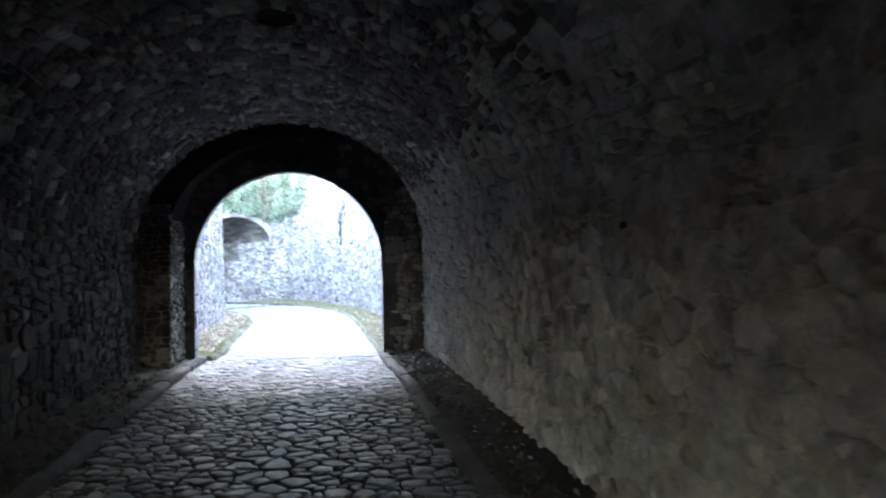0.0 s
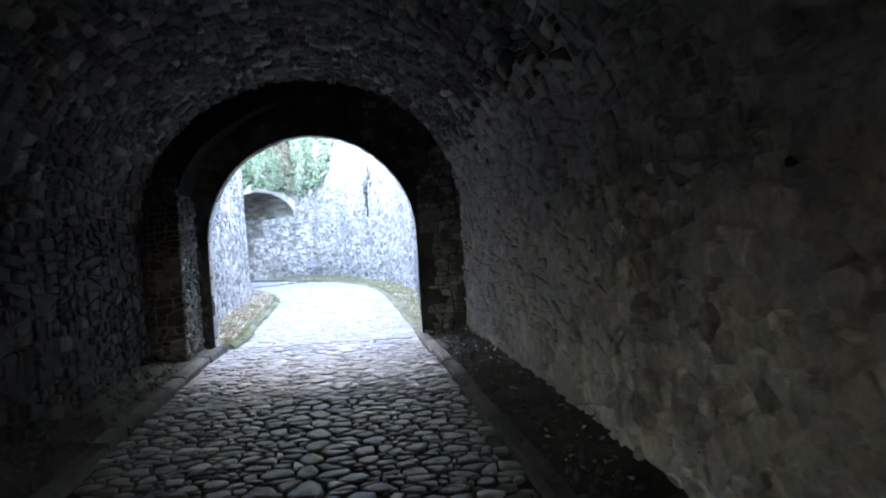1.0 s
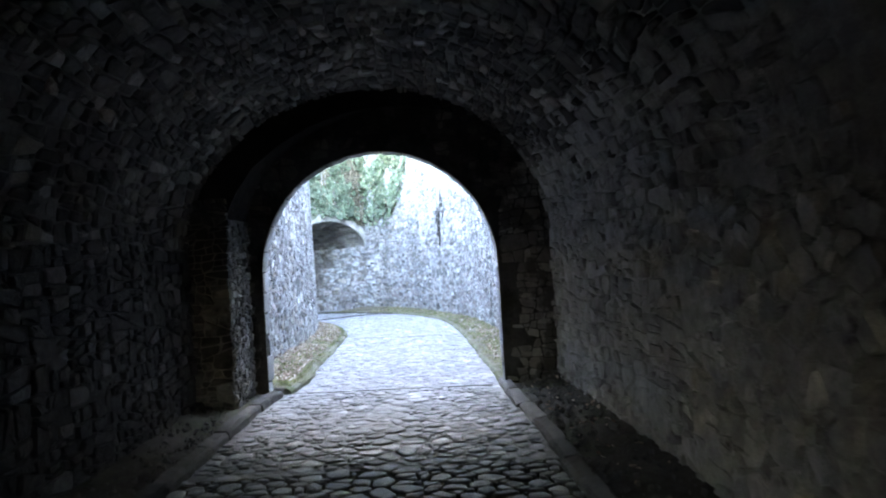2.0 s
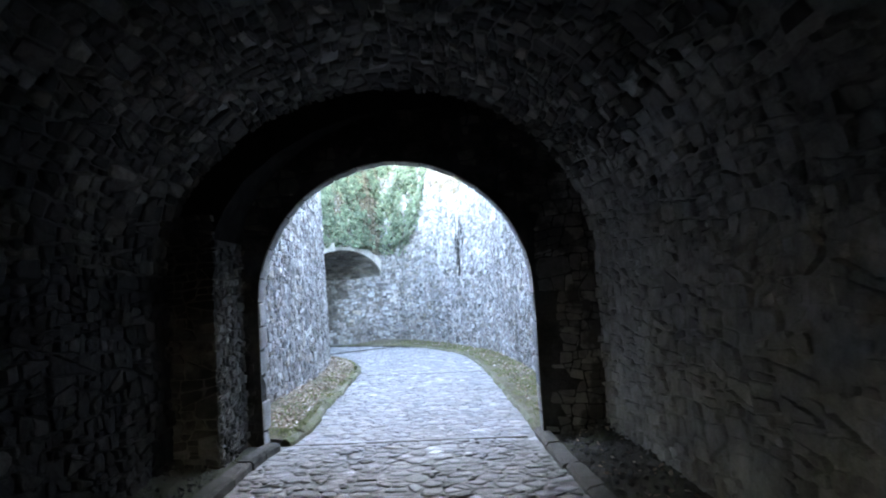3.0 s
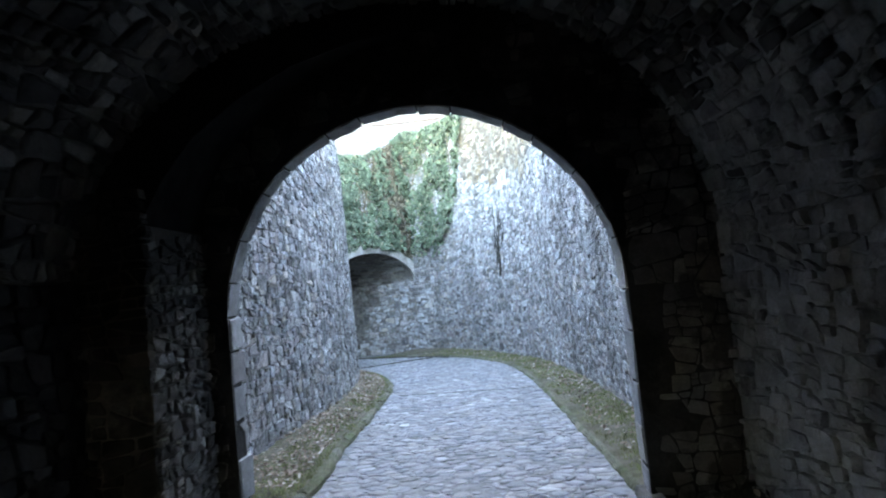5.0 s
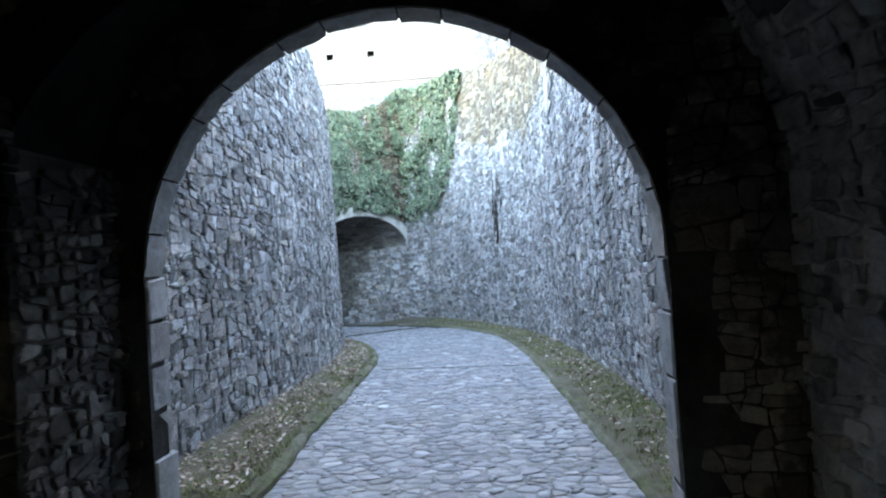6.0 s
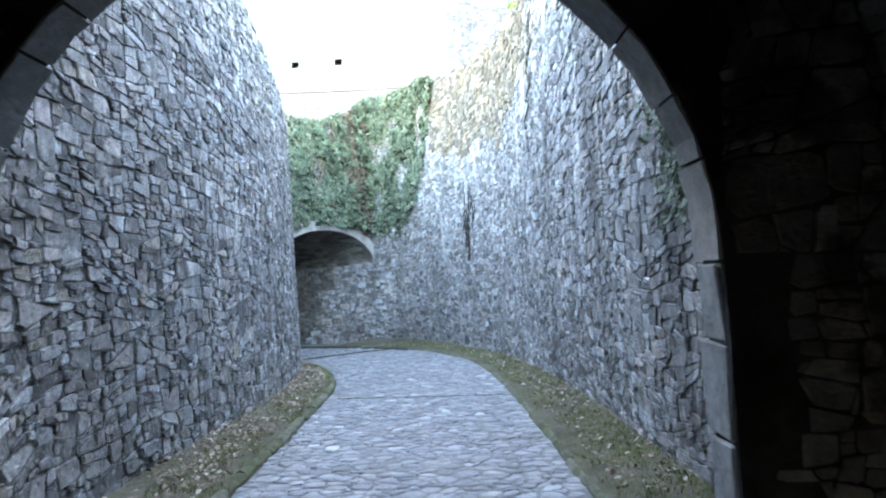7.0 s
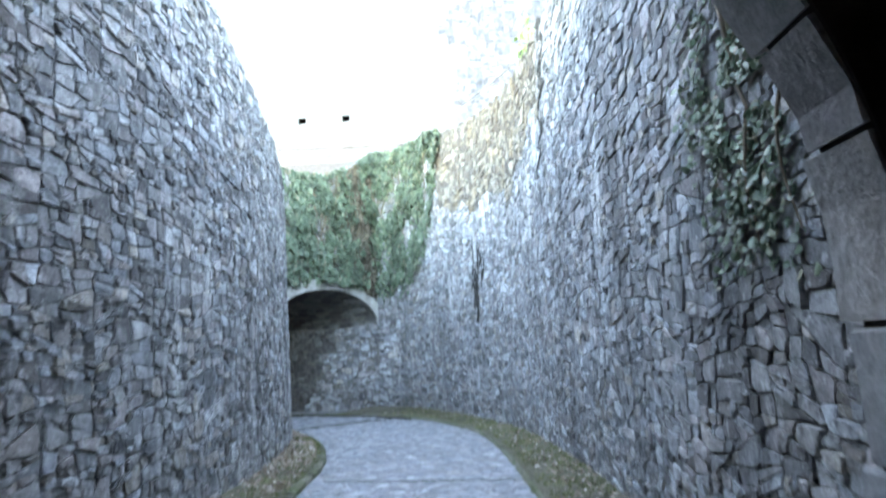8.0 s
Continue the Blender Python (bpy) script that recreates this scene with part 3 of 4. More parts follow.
kerb("kerb_east", right_line, right_s, along(right_line, right_s, 0.4), right_s[-1] - 3.5, 1, moss_kerb, 0.09, 0.05, "low mossy kerbstones bordering the cobbled lane", 23)
kerb("kerb_west", left_line, left_s, along(left_line, left_s, 0.4), left_s[-1] - 5.0, -1, moss_kerb, 0.12, 0.075, "thickly mossed low kerb beside the cobbled lane", 24)

# plan of the walls
WEST = [(-1.66, 0.3), (-1.95, 1.2), (-2.12, 2.2), (-2.17, 3.5), (-2.2, 6.0), (-2.27, 8.0), (-2.45, 9.9), (-2.68, 11.6), (-2.95, 13.0), (-3.5, 14.8), (-4.3, 16.35), (-6.5, 17.1), (-11, 18.5)]
EAST = [(1.93, 0.18), (2.08, 1.2), (2.12, 2.24), (2.17, 5.3), (2.1, 8.6), (1.82, 12.6), (1.17, 15.25), (0.07, 17.75), (-0.95, 19.4), (-1.95, 20.08), (-4.2, 20.5), (-7, 21.1), (-11, 22.0)]


def verge(name, a_line, b_line, n, mat, lift_a, lift_b, label, seed):
    rows = []
    for t in np.linspace(0, 1, n):
        i, j = t * (len(a_line) - 1), t * (len(b_line) - 1)
        pa = np.array([np.interp(i, range(len(a_line)), a_line[:, k]) for k in (0, 1)])
        pb = np.array([np.interp(j, range(len(b_line)), b_line[:, k]) for k in (0, 1)])
        for k in range(7):
            w = k / 6
            p = pa * (1 - w) + pb * w
            z = floor_z(p[1]) + lift_a + (lift_b - lift_a) * w + 0.022 * noise.noise((p[0] * 3, p[1] * 3, seed)) + 0.012 * noise.noise((p[0] * 9, p[1] * 9, seed))
            rows.append((p[0], p[1], z))
    f = [(i * 7 + k, i * 7 + k + 1, i * 7 + 8 + k, i * 7 + 7 + k) for i in range(n - 1) for k in range(6)]
    return structure(mesh_ob(name, rows, f, mat, smooth=True), label, "verge")


def piece_of(line, lo, hi, shift=0.0):
    """The stretch of a plan line between two values of y, moved sideways in x."""
    q = line[(line[:, 1] >= lo) & (line[:, 1] <= hi)].copy()
    q[:, 0] += shift
    return q


east_surface, east_line, east_s = wall_surface(EAST, 0.012, 1.0)
west_surface, west_line, west_s = wall_surface(WEST, 0.012, -1.0)
verge("verge_east", piece_of(right_line, 0.3, 19, 0.055), piece_of(east_line, 0.3, 20.2, 0.12), 120, moss_verge, 0.035, 0.10, "mossy earth verge strewn with dead leaves", 3.0)
verge("verge_west", piece_of(left_line, 0.4, 16.2, -0.08), piece_of(west_line, 0.43, 16.2, -0.12), 120, moss_verge, 0.055, 0.13, "narrow earth verge covered with fallen leaves", 8.0)
tun_e = np.array([(2.36, y) for y in np.linspace(-9.5, 0.2, 40)])
tun_w = np.array([(-2.2, y) for y in np.linspace(-9.5, 0.2, 40)])
verge("verge_tunnel_east", piece_of(right_line, -9.5, 0.3, 0.12), tun_e, 90, earth, 0.03, 0.15, "dark earth strip along the tunnel wall", 5.0)
verge("verge_tunnel_west", piece_of(left_line, -9.5, 0.3, -0.12), tun_w, 90, earth, 0.06, 0.16, "dark earth strip along the tunnel wall", 6.0)

# ---- tunnel: walls and vault ----
TX, TA, TB, TS, T_END = 0.09, 2.17, 1.87, 1.85, -17.0
tunnel_e, te_line, te_s = wall_surface([(2.28, T_END), (2.29, -6), (2.22, -2.5), (2.1, 0.1)], -0.0, 1.0)
tunnel_w, tw_line, tw_s = wall_surface([(-2.1, T_END), (-2.08, -6), (-2.05, -2.5), (-2.05, -0.6)], -0.0, -1.0)
us = np.arange(0, te_s[-1] + 0.05, 0.07)
v, f = sheet(tunnel_e, us, lambda u: -0.3, lambda u: TS, 34, 0.028, 1.0, 0.7)
wall_e = structure(mesh_ob("wall_tunnel_east", v, flipped(f), plaster, smooth=True), "rough grey tunnel wall of plastered rubble stones", "wall")
us = np.arange(0, tw_s[-1] + 0.05, 0.12)
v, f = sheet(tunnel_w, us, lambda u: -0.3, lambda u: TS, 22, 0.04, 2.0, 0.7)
wall_w = structure(mesh_ob("wall_tunnel_west", v, f, west_shade_stone, smooth=True), "dark tunnel wall of rough rubble stone", "wall")
# arc lengths over the vault's section
th = np.linspace(0, math.pi, 200)
arc = np.c_[TX + TA * np.cos(th), TS + TB * np.sin(th)]
arc_s = np.r_[0, np.cumsum(np.linalg.norm(np.diff(arc, axis=0), axis=1))]
arc_n = np.c_[-TB * np.cos(th), -TA * np.sin(th)]
arc_n /= np.linalg.norm(arc_n, axis=1, keepdims=True)


def vault_surface(u, v, h):
    x, z = np.interp(v, arc_s, arc[:, 0]), np.interp(v, arc_s, arc[:, 1])
    a, b = np.interp(v, arc_s, arc_n[:, 0]), np.interp(v, arc_s, arc_n[:, 1])
    e, w = np.interp(u, te_line[:, 1], te_line[:, 0]), np.interp(u, tw_line[:, 1], tw_line[:, 0])
    x = TX + (x - TX) * np.where(x > TX, (e - TX) / TA, (TX - w) / TA)
    return np.column_stack((x + a * h, u, z + b * h))


us = np.arange(T_END, 0.21, 0.2)
v, f = sheet(vault_surface, us, lambda u: -0.0, lambda u: arc_s[-1], 40, 0.03, 3.0, 0.7)
ceiling_verts, ceiling_faces = [v], list(f)
nv_c, m_c = 40, len(v) // 2


def plastered(y, a):
    """Whether the plaster of the east wall reaches this spot of the vault, a metres up from its springing."""
    return a < 1.35 + 0.55 * noise.noise((y * 0.9, a * 0.9, 5.0)) + 0.25 * noise.noise((y * 4, a * 4, 2.0)) - 0.09 * max(0.0, y + 6.0)


slots = [1 if all(k < m_c for k in q) and plastered(us[q[0] // nv_c], arc_s[-1] * (q[0] % nv_c) / (nv_c - 1)) else 0 for q in f]
base = len(v)
vr = np.random.default_rng(31)
for poly in rubble_cells(-9.6, 0.15, -0.1, arc_s[-1] + 0.1, 0.010, 0.07, 32, 0.8):
    c = poly.mean(0)
    if abs(c[0] + 5.0) < 0.16 and abs(c[1] - arc_s[-1] * 0.49) < 0.16:
        continue
    coated = plastered(c[0], c[1] + vr.normal(0, 0.18))
    got = shaped(poly, 0.011, vr.uniform(0.0, 0.05) if coated else vr.uniform(0.008, 0.042), vr)
    if got:
        p, g = got
        p = p + bend(p)
        ceiling_verts.append(vault_surface(p[:, 0], p[:, 1], p[:, 2]))
        ceiling_faces += [tuple(i + base for i in q) for q in g]
        slots += [2 if coated else 0] * len(g)
        base += len(p)
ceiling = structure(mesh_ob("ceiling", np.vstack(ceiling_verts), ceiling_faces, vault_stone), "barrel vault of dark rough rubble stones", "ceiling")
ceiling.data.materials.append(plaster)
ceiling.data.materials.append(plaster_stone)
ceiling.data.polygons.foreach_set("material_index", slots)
lay(cells(6.0, 12.6, 0.0, TS + 0.05, 0.115, 0.10, 33, jitter=0.5, drop=0.22, vary=1.6), tunnel_e, 0.006, (0.0, 0.06), 34, plaster_stone, wall_e, "rubble_stones", "stone", flip=True)
lay(rubble_cells(12.6, te_s[-1] - 0.05, 0.0, TS + 0.05, 0.010, 0.075, 37, 0.7), tunnel_e, 0.009, (0.0, 0.045), 38, plaster_stone, wall_e, "rubble_stones", "stone",
    near=lambda c: c[0] > 13.0, flip=True)
lay(rubble_cells(7.0, tw_s[-1] - 0.05, -0.05, TS + 0.05, 0.012, 0.07, 35), tunnel_w, 0.011, (0.01, 0.045), 36, west_shade_stone, wall_w, "rubble_stones", "stone",
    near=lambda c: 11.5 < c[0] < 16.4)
# small socket in the east wall: a dark lid painted for its shade
bm = bmesh.new()
rim = [tunnel_e([-7.21 - T_END + 0.03 * math.cos(a)], [1.84 + 0.022 * math.sin(a)], [0.05])[0] for a in np.linspace(0, 2 * math.pi, 8, endpoint=False)]
fr = [bm.verts.new(q) for q in rim]
fo = [bm.verts.new(Vector(q) + Vector((0.1, 0, 0))) for q in rim]
for k in range(8):
    bm.faces.new((fr[k], fr[(k + 1) % 8], fo[(k + 1) % 8], fo[k]))
bm.faces.new(fr)
part("socket_hole", bm, dark_slot, wall_e, "small dark plug painted for a socket hole")
# smoke hole in the vault
bm = bmesh.new()
vs = []
for k, (rr, z) in enumerate(((0.17, 0.035), (0.15, -0.02), (0.13, 0.18))):
    vs.append([bm.verts.new((0.19 + rr * 1.0 * math.cos(a) + 0.012 * math.cos(3 * a), -5.0 + rr * 0.75 * math.sin(a), TS + TB - 0.06 + z)) for a in np.linspace(0, 2 * math.pi, 20, endpoint=False)])
for g, h in zip(vs, vs[1:]):
    for i in range(20):
        bm.faces.new((g[i], g[(i + 1) % 20], h[(i + 1) % 20], h[i]))
bm.faces.new(vs[-1])
part("vent_hole", bm, dark_slot, ceiling, "small dark oval vent hole")

# ---- gate wall with its arch ----
GR, GZ = 1.44, 1.52


def gate_y(x):
    return 0.07 - 0.048 * x


def gate_top(x):
    return 4.4


ring_out = GR + 0.24
hole = GR + 0.012
prof = [(hole, -0.3), (hole, 0.6), (hole, GZ)] + [(hole * math.cos(a), GZ + hole * math.sin(a)) for a in np.linspace(0, math.pi, 41)[1:-1]] + [(-hole, GZ), (-hole, 0.6), (-hole, -0.3)]
outer = [(3.0, -0.3), (3.0, 0.6), (3.0, GZ)] + [(3.0 * math.cos(a) / max(abs(math.cos(a)), abs(math.sin(a))), GZ + 2.9 * math.sin(a) / max(abs(math.cos(a)), abs(math.sin(a)))) for a in np.linspace(0, math.pi, 41)[1:-1]] + [(-3.0, GZ), (-3.0, 0.6), (-3.0, -0.3)]
n = len(prof)
gv = []
for y in (0.0, 0.2):
    for ring in (prof, outer):
        gv += [(x, gate_y(x) + y, z) for x, z in ring]
gf = []
for i in range(n - 1):
    gf.append((i, i + 1, n + i + 1, n + i))
    gf.append((3 * n + i, 3 * n + i + 1, 2 * n + i + 1, 2 * n + i))
    gf.append((2 * n + i, 2 * n + i + 1, i + 1, i))
    gf.append((n + i, n + i + 1, 3 * n + i + 1, 3 * n + i))
gate = structure(mesh_ob("wall_gate", gv, gf, shaded_face), "thick gateway wall closing the tunnel, masonry darkened for shade, with an arch", "wall")


def gate_face(u, v, h):
    return np.c_[u, gate_y(u) - h, v]


def gate_allow(p):
    c = p.mean(0)
    d = np.array([math.hypot(x, max(z - GZ, 0)) for x, z in p])
    return d.min() > GR + 0.03 and -1.75 < c[0] < 2.25


gate_polys = rubble_cells(-2.3, 2.3, -0.05, 3.9, 0.008, 0.05, 41)
lay([p for p in gate_polys if not (p.mean(0)[0] > GR + 0.03 and p.mean(0)[1] < 2.7)], gate_face, 0.011, (0.008, 0.03), 42, shaded_face, gate, "rubble_stones", "stone", allow=gate_allow)
lay([p for p in rubble_cells(GR + 0.03, 2.3, 0.0, 2.7, 0.010, 0.08, 44, 0.6, chips=0.8)], gate_face, 0.004, (0.004, 0.014), 43, patchy, gate, "plastered_stones", "stone", near=lambda c: True, allow=gate_allow)


def arch_block(a0, a1, r, thick, front):
    """One voussoir between two angles."""
    bm = bmesh.new()
    rows = []
    for a in np.linspace(a0, a1, 4):
        row = []
        for rad in (GR + r.normal(0, 0.004), ring_out + 0.02):
            for y in (front, front + thick):
                x = rad * math.cos(a)
                row.append(bm.verts.new((x, gate_y(x) + y, GZ + rad * math.sin(a))))
        rows.append(row)
    for g, h in zip(rows, rows[1:]):
        for i, j in ((0, 1), (1, 3), (3, 2), (2, 0)):
            bm.faces.new((g[i], g[j], h[j], h[i]))
    bm.faces.new((rows[0][0], rows[0][2], rows[0][3], rows[0][1]))
    bm.faces.new((rows[-1][0], rows[-1][1], rows[-1][3], rows[-1][2]))
    es = [e for e in bm.edges if len(e.link_faces) == 2 and e.calc_face_angle() > 0.9]
    bmesh.ops.bevel(bm, geom=es, offset=0.006, segments=1, affect="EDGES")
    return bm


gr = np.random.default_rng(51)
joints = [-1.2, 13.7, 23.7, 35.5] + [35.5 + k * 13.3 + (0, 2.1, -1.6, 1.2, -2.2, 1.8, -0.8, 1.5, -1.9)[k] for k in range(1, 9)] + [155.5, 168.4, 178.4]
for a0, a1 in zip(joints, joints[1:]):
    part("voussoir", arch_block(radians(a0) + 0.005, radians(a1) - 0.005, gr, gr.uniform(0.2, 0.25), 0.012), ashlar, gate)
for side, beds in ((1, (-0.12, 0.26, 0.53, 0.84, 1.2, 1.488)), (-1, (-0.12, 0.2, 0.52, 0.78, 1.06, 1.31, 1.558))):
    for z, top in zip(beds, beds[1:]):
        bm = bmesh.new()
        inner = GR + gr.normal(0.004, 0.006)
        lo, hi = (inner, ring_out + 0.02) if side > 0 else (-ring_out - 0.02, -inner)
        chamfer_box(bm, (lo, 0.025, z + 0.005), (hi, gr.uniform(0.2, 0.28), top - 0.005), 0.01, gr, 0.007)
        for v in bm.verts:
            v.co.y += gate_y(v.co.x)
        part("jamb_stone", bm, ashlar, gate)

# pier and relieving arch before the gate
PX, PY0, PY1, PZ = -1.62, -0.74, 0.17, 2.19
soffit = [(PX, -0.2), (PX, 0.7), (PX, 1.5), (PX, PZ)] + [(PX + 0.10, 2.48), (-1.36, 2.76), (-1.08, 3.02), (-0.72, 3.25), (-0.3, 3.42), (0.1, 3.5), (0.5, 3.49), (0.95, 3.40), (1.3, 3.26)]
behind = [(-2.3, -0.2), (-2.3, 0.7), (-2.3, 1.5), (-2.35, 2.3), (-2.2, 2.8), (-2.0, 3.2), (-1.6, 3.6), (-1.1, 3.9), (-0.5, 4.1), (0.1, 4.1), (0.6, 4.05), (1.2, 3.9), (1.6, 3.6)]
n = len(soffit)
pv = []
for y in (PY0, PY1):
    for ring in (soffit, behind):
        for k, (x, z) in enumerate(ring):
            front = PY0 + (0.02 - PY0) * min(1.0, max(0.0, (k - 3) / 6.0))
            pv.append((x, (front + 0.02 * noise.noise((x, z, 1))) if y == PY0 else y, z))


def arch_faces(lo, hi):
    return [g for i in range(lo, hi) for g in ((i, n + i, n + i + 1, i + 1), (i, i + 1, 2 * n + i + 1, 2 * n + i))]


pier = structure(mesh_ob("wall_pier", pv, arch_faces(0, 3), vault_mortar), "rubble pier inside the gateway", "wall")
mesh_ob("relieving_arch", pv, arch_faces(3, n - 1), shade_black, pier)["label"] = "relieving arch, its shade painted near-black"


def pier_side(u, v, h):
    return np.c_[PX + h, u, v]


def pier_front(u, v, h):
    return np.c_[u, PY0 - h, v]


lay(rubble_cells(PY0 + 0.02, PY1 - 0.02, -0.05, PZ - 0.02, 0.006, 0.03, 61), pier_side, 0.010, (0.012, 0.04), 62, vault_stone, pier, "rubble_stones", "stone", near=lambda c: True)
lay(rubble_cells(-2.1, PX + 0.01, 0.02, 2.4, 0.008, 0.04, 63, 0.6), pier_front, 0.006, (0.006, 0.02), 64, shaded_face, pier, "rubble_stones", "stone", near=lambda c: True)

# ---- the lane between its high walls ----
TIP_S = float(np.interp(20.08, east_line[:, 1], east_s))


def east_top(u):
    y = float(np.interp(u, east_s, east_line[:, 1]))
    if u > TIP_S + 0.05:
        return 2.15
    return float(np.interp(y, (0, 8.2, 11.2, 12.4, 14.8, 16.3, 17.7, 20.1), (6.35, 6.4, 6.65, 6.8, 7.0, 7.15, 7.4, 7.55)))


def west_top(u):
    x, y = float(np.interp(u, west_s, west_line[:, 0])), float(np.interp(u, west_s, west_line[:, 1]))
    if x < -4.4:
        return 2.15
    return float(np.interp(y, (0, 6.7, 8.0, 9.4, 11.0, 12.7, 14.5, 16.3), (6.1, 5.9, 5.64, 5.5, 5.4, 4.95, 5.0, 6.2)))


us = np.arange(0, TIP_S, 0.11)
v, f = sheet(lambda u, v, h: east_surface(u, v, np.asarray(h) - 0.004), us, lambda u: -0.8, east_top, 90, 0.014, 4.0, 0.8)
wall_east = structure(mesh_ob("wall_east", v, flipped(f), rubble_mortar, smooth=True), "tall curving wall of grey rubble stone with white lime streaks", "wall")
us = np.arange(TIP_S - 0.05, east_s[-1], 0.2)
v, f = sheet(east_surface, us, lambda u: -0.8, lambda u: 2.1, 16, 0.035, 4.0, 0.8)
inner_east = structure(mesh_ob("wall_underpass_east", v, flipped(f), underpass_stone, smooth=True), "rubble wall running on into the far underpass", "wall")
us = np.arange(0, west_s[-1], 0.11)
v, f = sheet(lambda u, v, h: west_surface(u, v, np.asarray(h) + 0.001), us, lambda u: -0.8, west_top, 84, 0.02, 5.0, 0.8)
wall_west = structure(mesh_ob("wall_west", v, f, rubble_mortar, smooth=True), "tall battered wall of grey rubble stone, dark and lime-streaked", "wall")


def below(top):
    def allow(p):
        return p[:, 1].max() < top(p[:, 0].mean()) + 0.06
    return allow


def lichen_at(c):
    y = float(np.interp(c[0], east_s, east_line[:, 1]))
    return 9.6 < y < 17.6 and c[1] > 4.7 + 0.8 * noise.noise((y * 0.8, c[1] * 0.8, 3)) + abs(y - 13.5) * 0.12


CRACK = [(float(np.interp(k, (0, 5, 10, 15), (9.2, 9.1, 9.5, 9.95))) + (0.2, -0.12, 0.05, -0.25, -0.1, 0.22, 0.1, -0.2, 0.15, 0.24, -0.05, -0.18, 0.1, -0.15, 0.2, 0.0)[k], 6.6 - 0.165 * k) for k in range(16)]


def on_crack(c):
    y = float(np.interp(c[0], east_s, east_line[:, 1]))
    return 4.1 < c[1] < 6.6 and abs(y - float(np.interp(-c[1], [-q[1] for q in CRACK], [q[0] for q in CRACK]))) < 0.12


east_polys = rubble_cells(0.05, TIP_S, -0.5, 7.8, 0.008, 0.085, 71, long=1.3, chips=0.6)
east_low = below(east_top)
lay([p for p in east_polys if not lichen_at(p.mean(0)) and not on_crack(p.mean(0))], east_surface, 0.0055, (0.0, 0.024), 72, rubble, wall_east, "rubble_stones", "stone", near=lambda c: 1.6 < c[0] < 5.6 and 0.0 < c[1] < 4.0,
    allow=east_low, flip=True)
lay([p for p in east_polys if lichen_at(p.mean(0))], east_surface, 0.006, (0.004, 0.027), 77, lichen_rubble, wall_east, "lichen_stones", "stone", allow=east_low, flip=True, rest_label="stones crusted with yellow lichen")
# Dark strip set over the mortar; its colour is the crack's shade.
bm = bmesh.new()
rows = []
for k, (y, z) in enumerate(CRACK):
    u = float(np.interp(y, east_line[:, 1], east_s))
    w = (0.15 - 0.006 * k) * (1.0 + 0.8 * noise.noise((k * 0.9, 7.3, 0)))
    rows.append([bm.verts.new(east_surface([u + o + 0.03 * noise.noise((k * 1.7, o, 0))], [z], [h])[0]) for o, h in ((-w, 0.012), (-w * 0.7, -0.0), (w * 0.7, -0.0), (w, 0.012))])
for g, h in zip(rows, rows[1:]):
    for k in range(3):
        bm.faces.new((g[k], g[k + 1], h[k + 1], h[k]))
part("crack", bm, dark_slot, wall_east, "dark jagged strip painted as a crack")
inner_polys = rubble_cells(TIP_S, east_s[-1] - 0.1, -0.5, 2.1, 0.01, 0.07, 73)


def in_shade(p):
    """Whether a stone stands so deep in the underpass that its colour carries shade."""
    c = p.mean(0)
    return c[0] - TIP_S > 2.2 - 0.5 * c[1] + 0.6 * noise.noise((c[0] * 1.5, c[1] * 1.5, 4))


lay([p for p in inner_polys if not in_shade(p)], east_surface, 0.005, (0.0, 0.025), 74, rubble, inner_east, "rubble_stones", "stone", flip=True)
lay([p for p in inner_polys if in_shade(p)], east_surface, 0.005, (0.0, 0.025), 78, underpass_stone, inner_east, "damp_stones", "stone", flip=True, rest_label="brownish rubble stones, darkened for the shade inside")
lay(rubble_cells(0.05, 15.5, -0.5, 6.4, 0.007, 0.09, 75, long=1.3, chips=0.6), west_surface, 0.0065, (0.001, 0.030), 76, rubble, wall_west, "rubble_stones", "stone", near=lambda c: 1.2 < c[0] < 5.4 and 0.0 < c[1] < 4.2,
    allow=below(west_top))

# ---- far portal and underpass ----
PA, PB = Vector((-1.9, 20.15)), Vector((-4.31, 16.35))
P_DIR = (PB - PA).normalized()
P_MID = PA + P_DIR * 2.25
P_OUT = Vector((P_DIR.y, -P_DIR.x)) * -1
if P_OUT.y > 0:
    P_OUT = -P_OUT
D2 = Vector((-0.95, 0.31))
HALF, P_SPRING, P_RISE = 2.27, 1.96, 1.2


def portal_surface(u, v, h):
    u, v, h = (np.asarray(q, float) for q in (u, v, h))
    return np.c_[P_MID.x + P_DIR.x * u + P_OUT.x * h, P_MID.y + P_DIR.y * u + P_OUT.y * h, v]


def intrados(u):
    return P_SPRING + P_RISE * math.sqrt(max(0.0, 1 - (u / HALF) ** 2))


def portal_top(u):
    return float(np.interp(u, (-2.6, -2.2, -1.0, 0.1, 1.0, 2.3), (7.6, 7.55, 6.9, 6.4, 6.3, 6.3)))


us = np.linspace(-2.5, HALF - 0.003, 60)
v, f = sheet(portal_surface, us, lambda u: intrados(u), portal_top, 24, 0.03, 6.0, 0.7)
portal = structure(mesh_ob("wall_portal", v, flipped(f), rubble_mortar, smooth=True), "rubble wall over the far archway, overgrown with ivy", "wall")
lay(rubble_cells(-2.3, 2.25, 2.0, 7.5, 0.008, 0.05, 81), portal_surface, 0.005, (0.0, 0.03), 82, rubble, portal, "rubble_stones", "stone",
    allow=lambda p: p[:, 1].max() < portal_top(p[:, 0].mean()) + 0.05 and all(z > intrados(x) + 0.24 for x, z in p), flip=True)
bm = bmesh.new()
rows = []
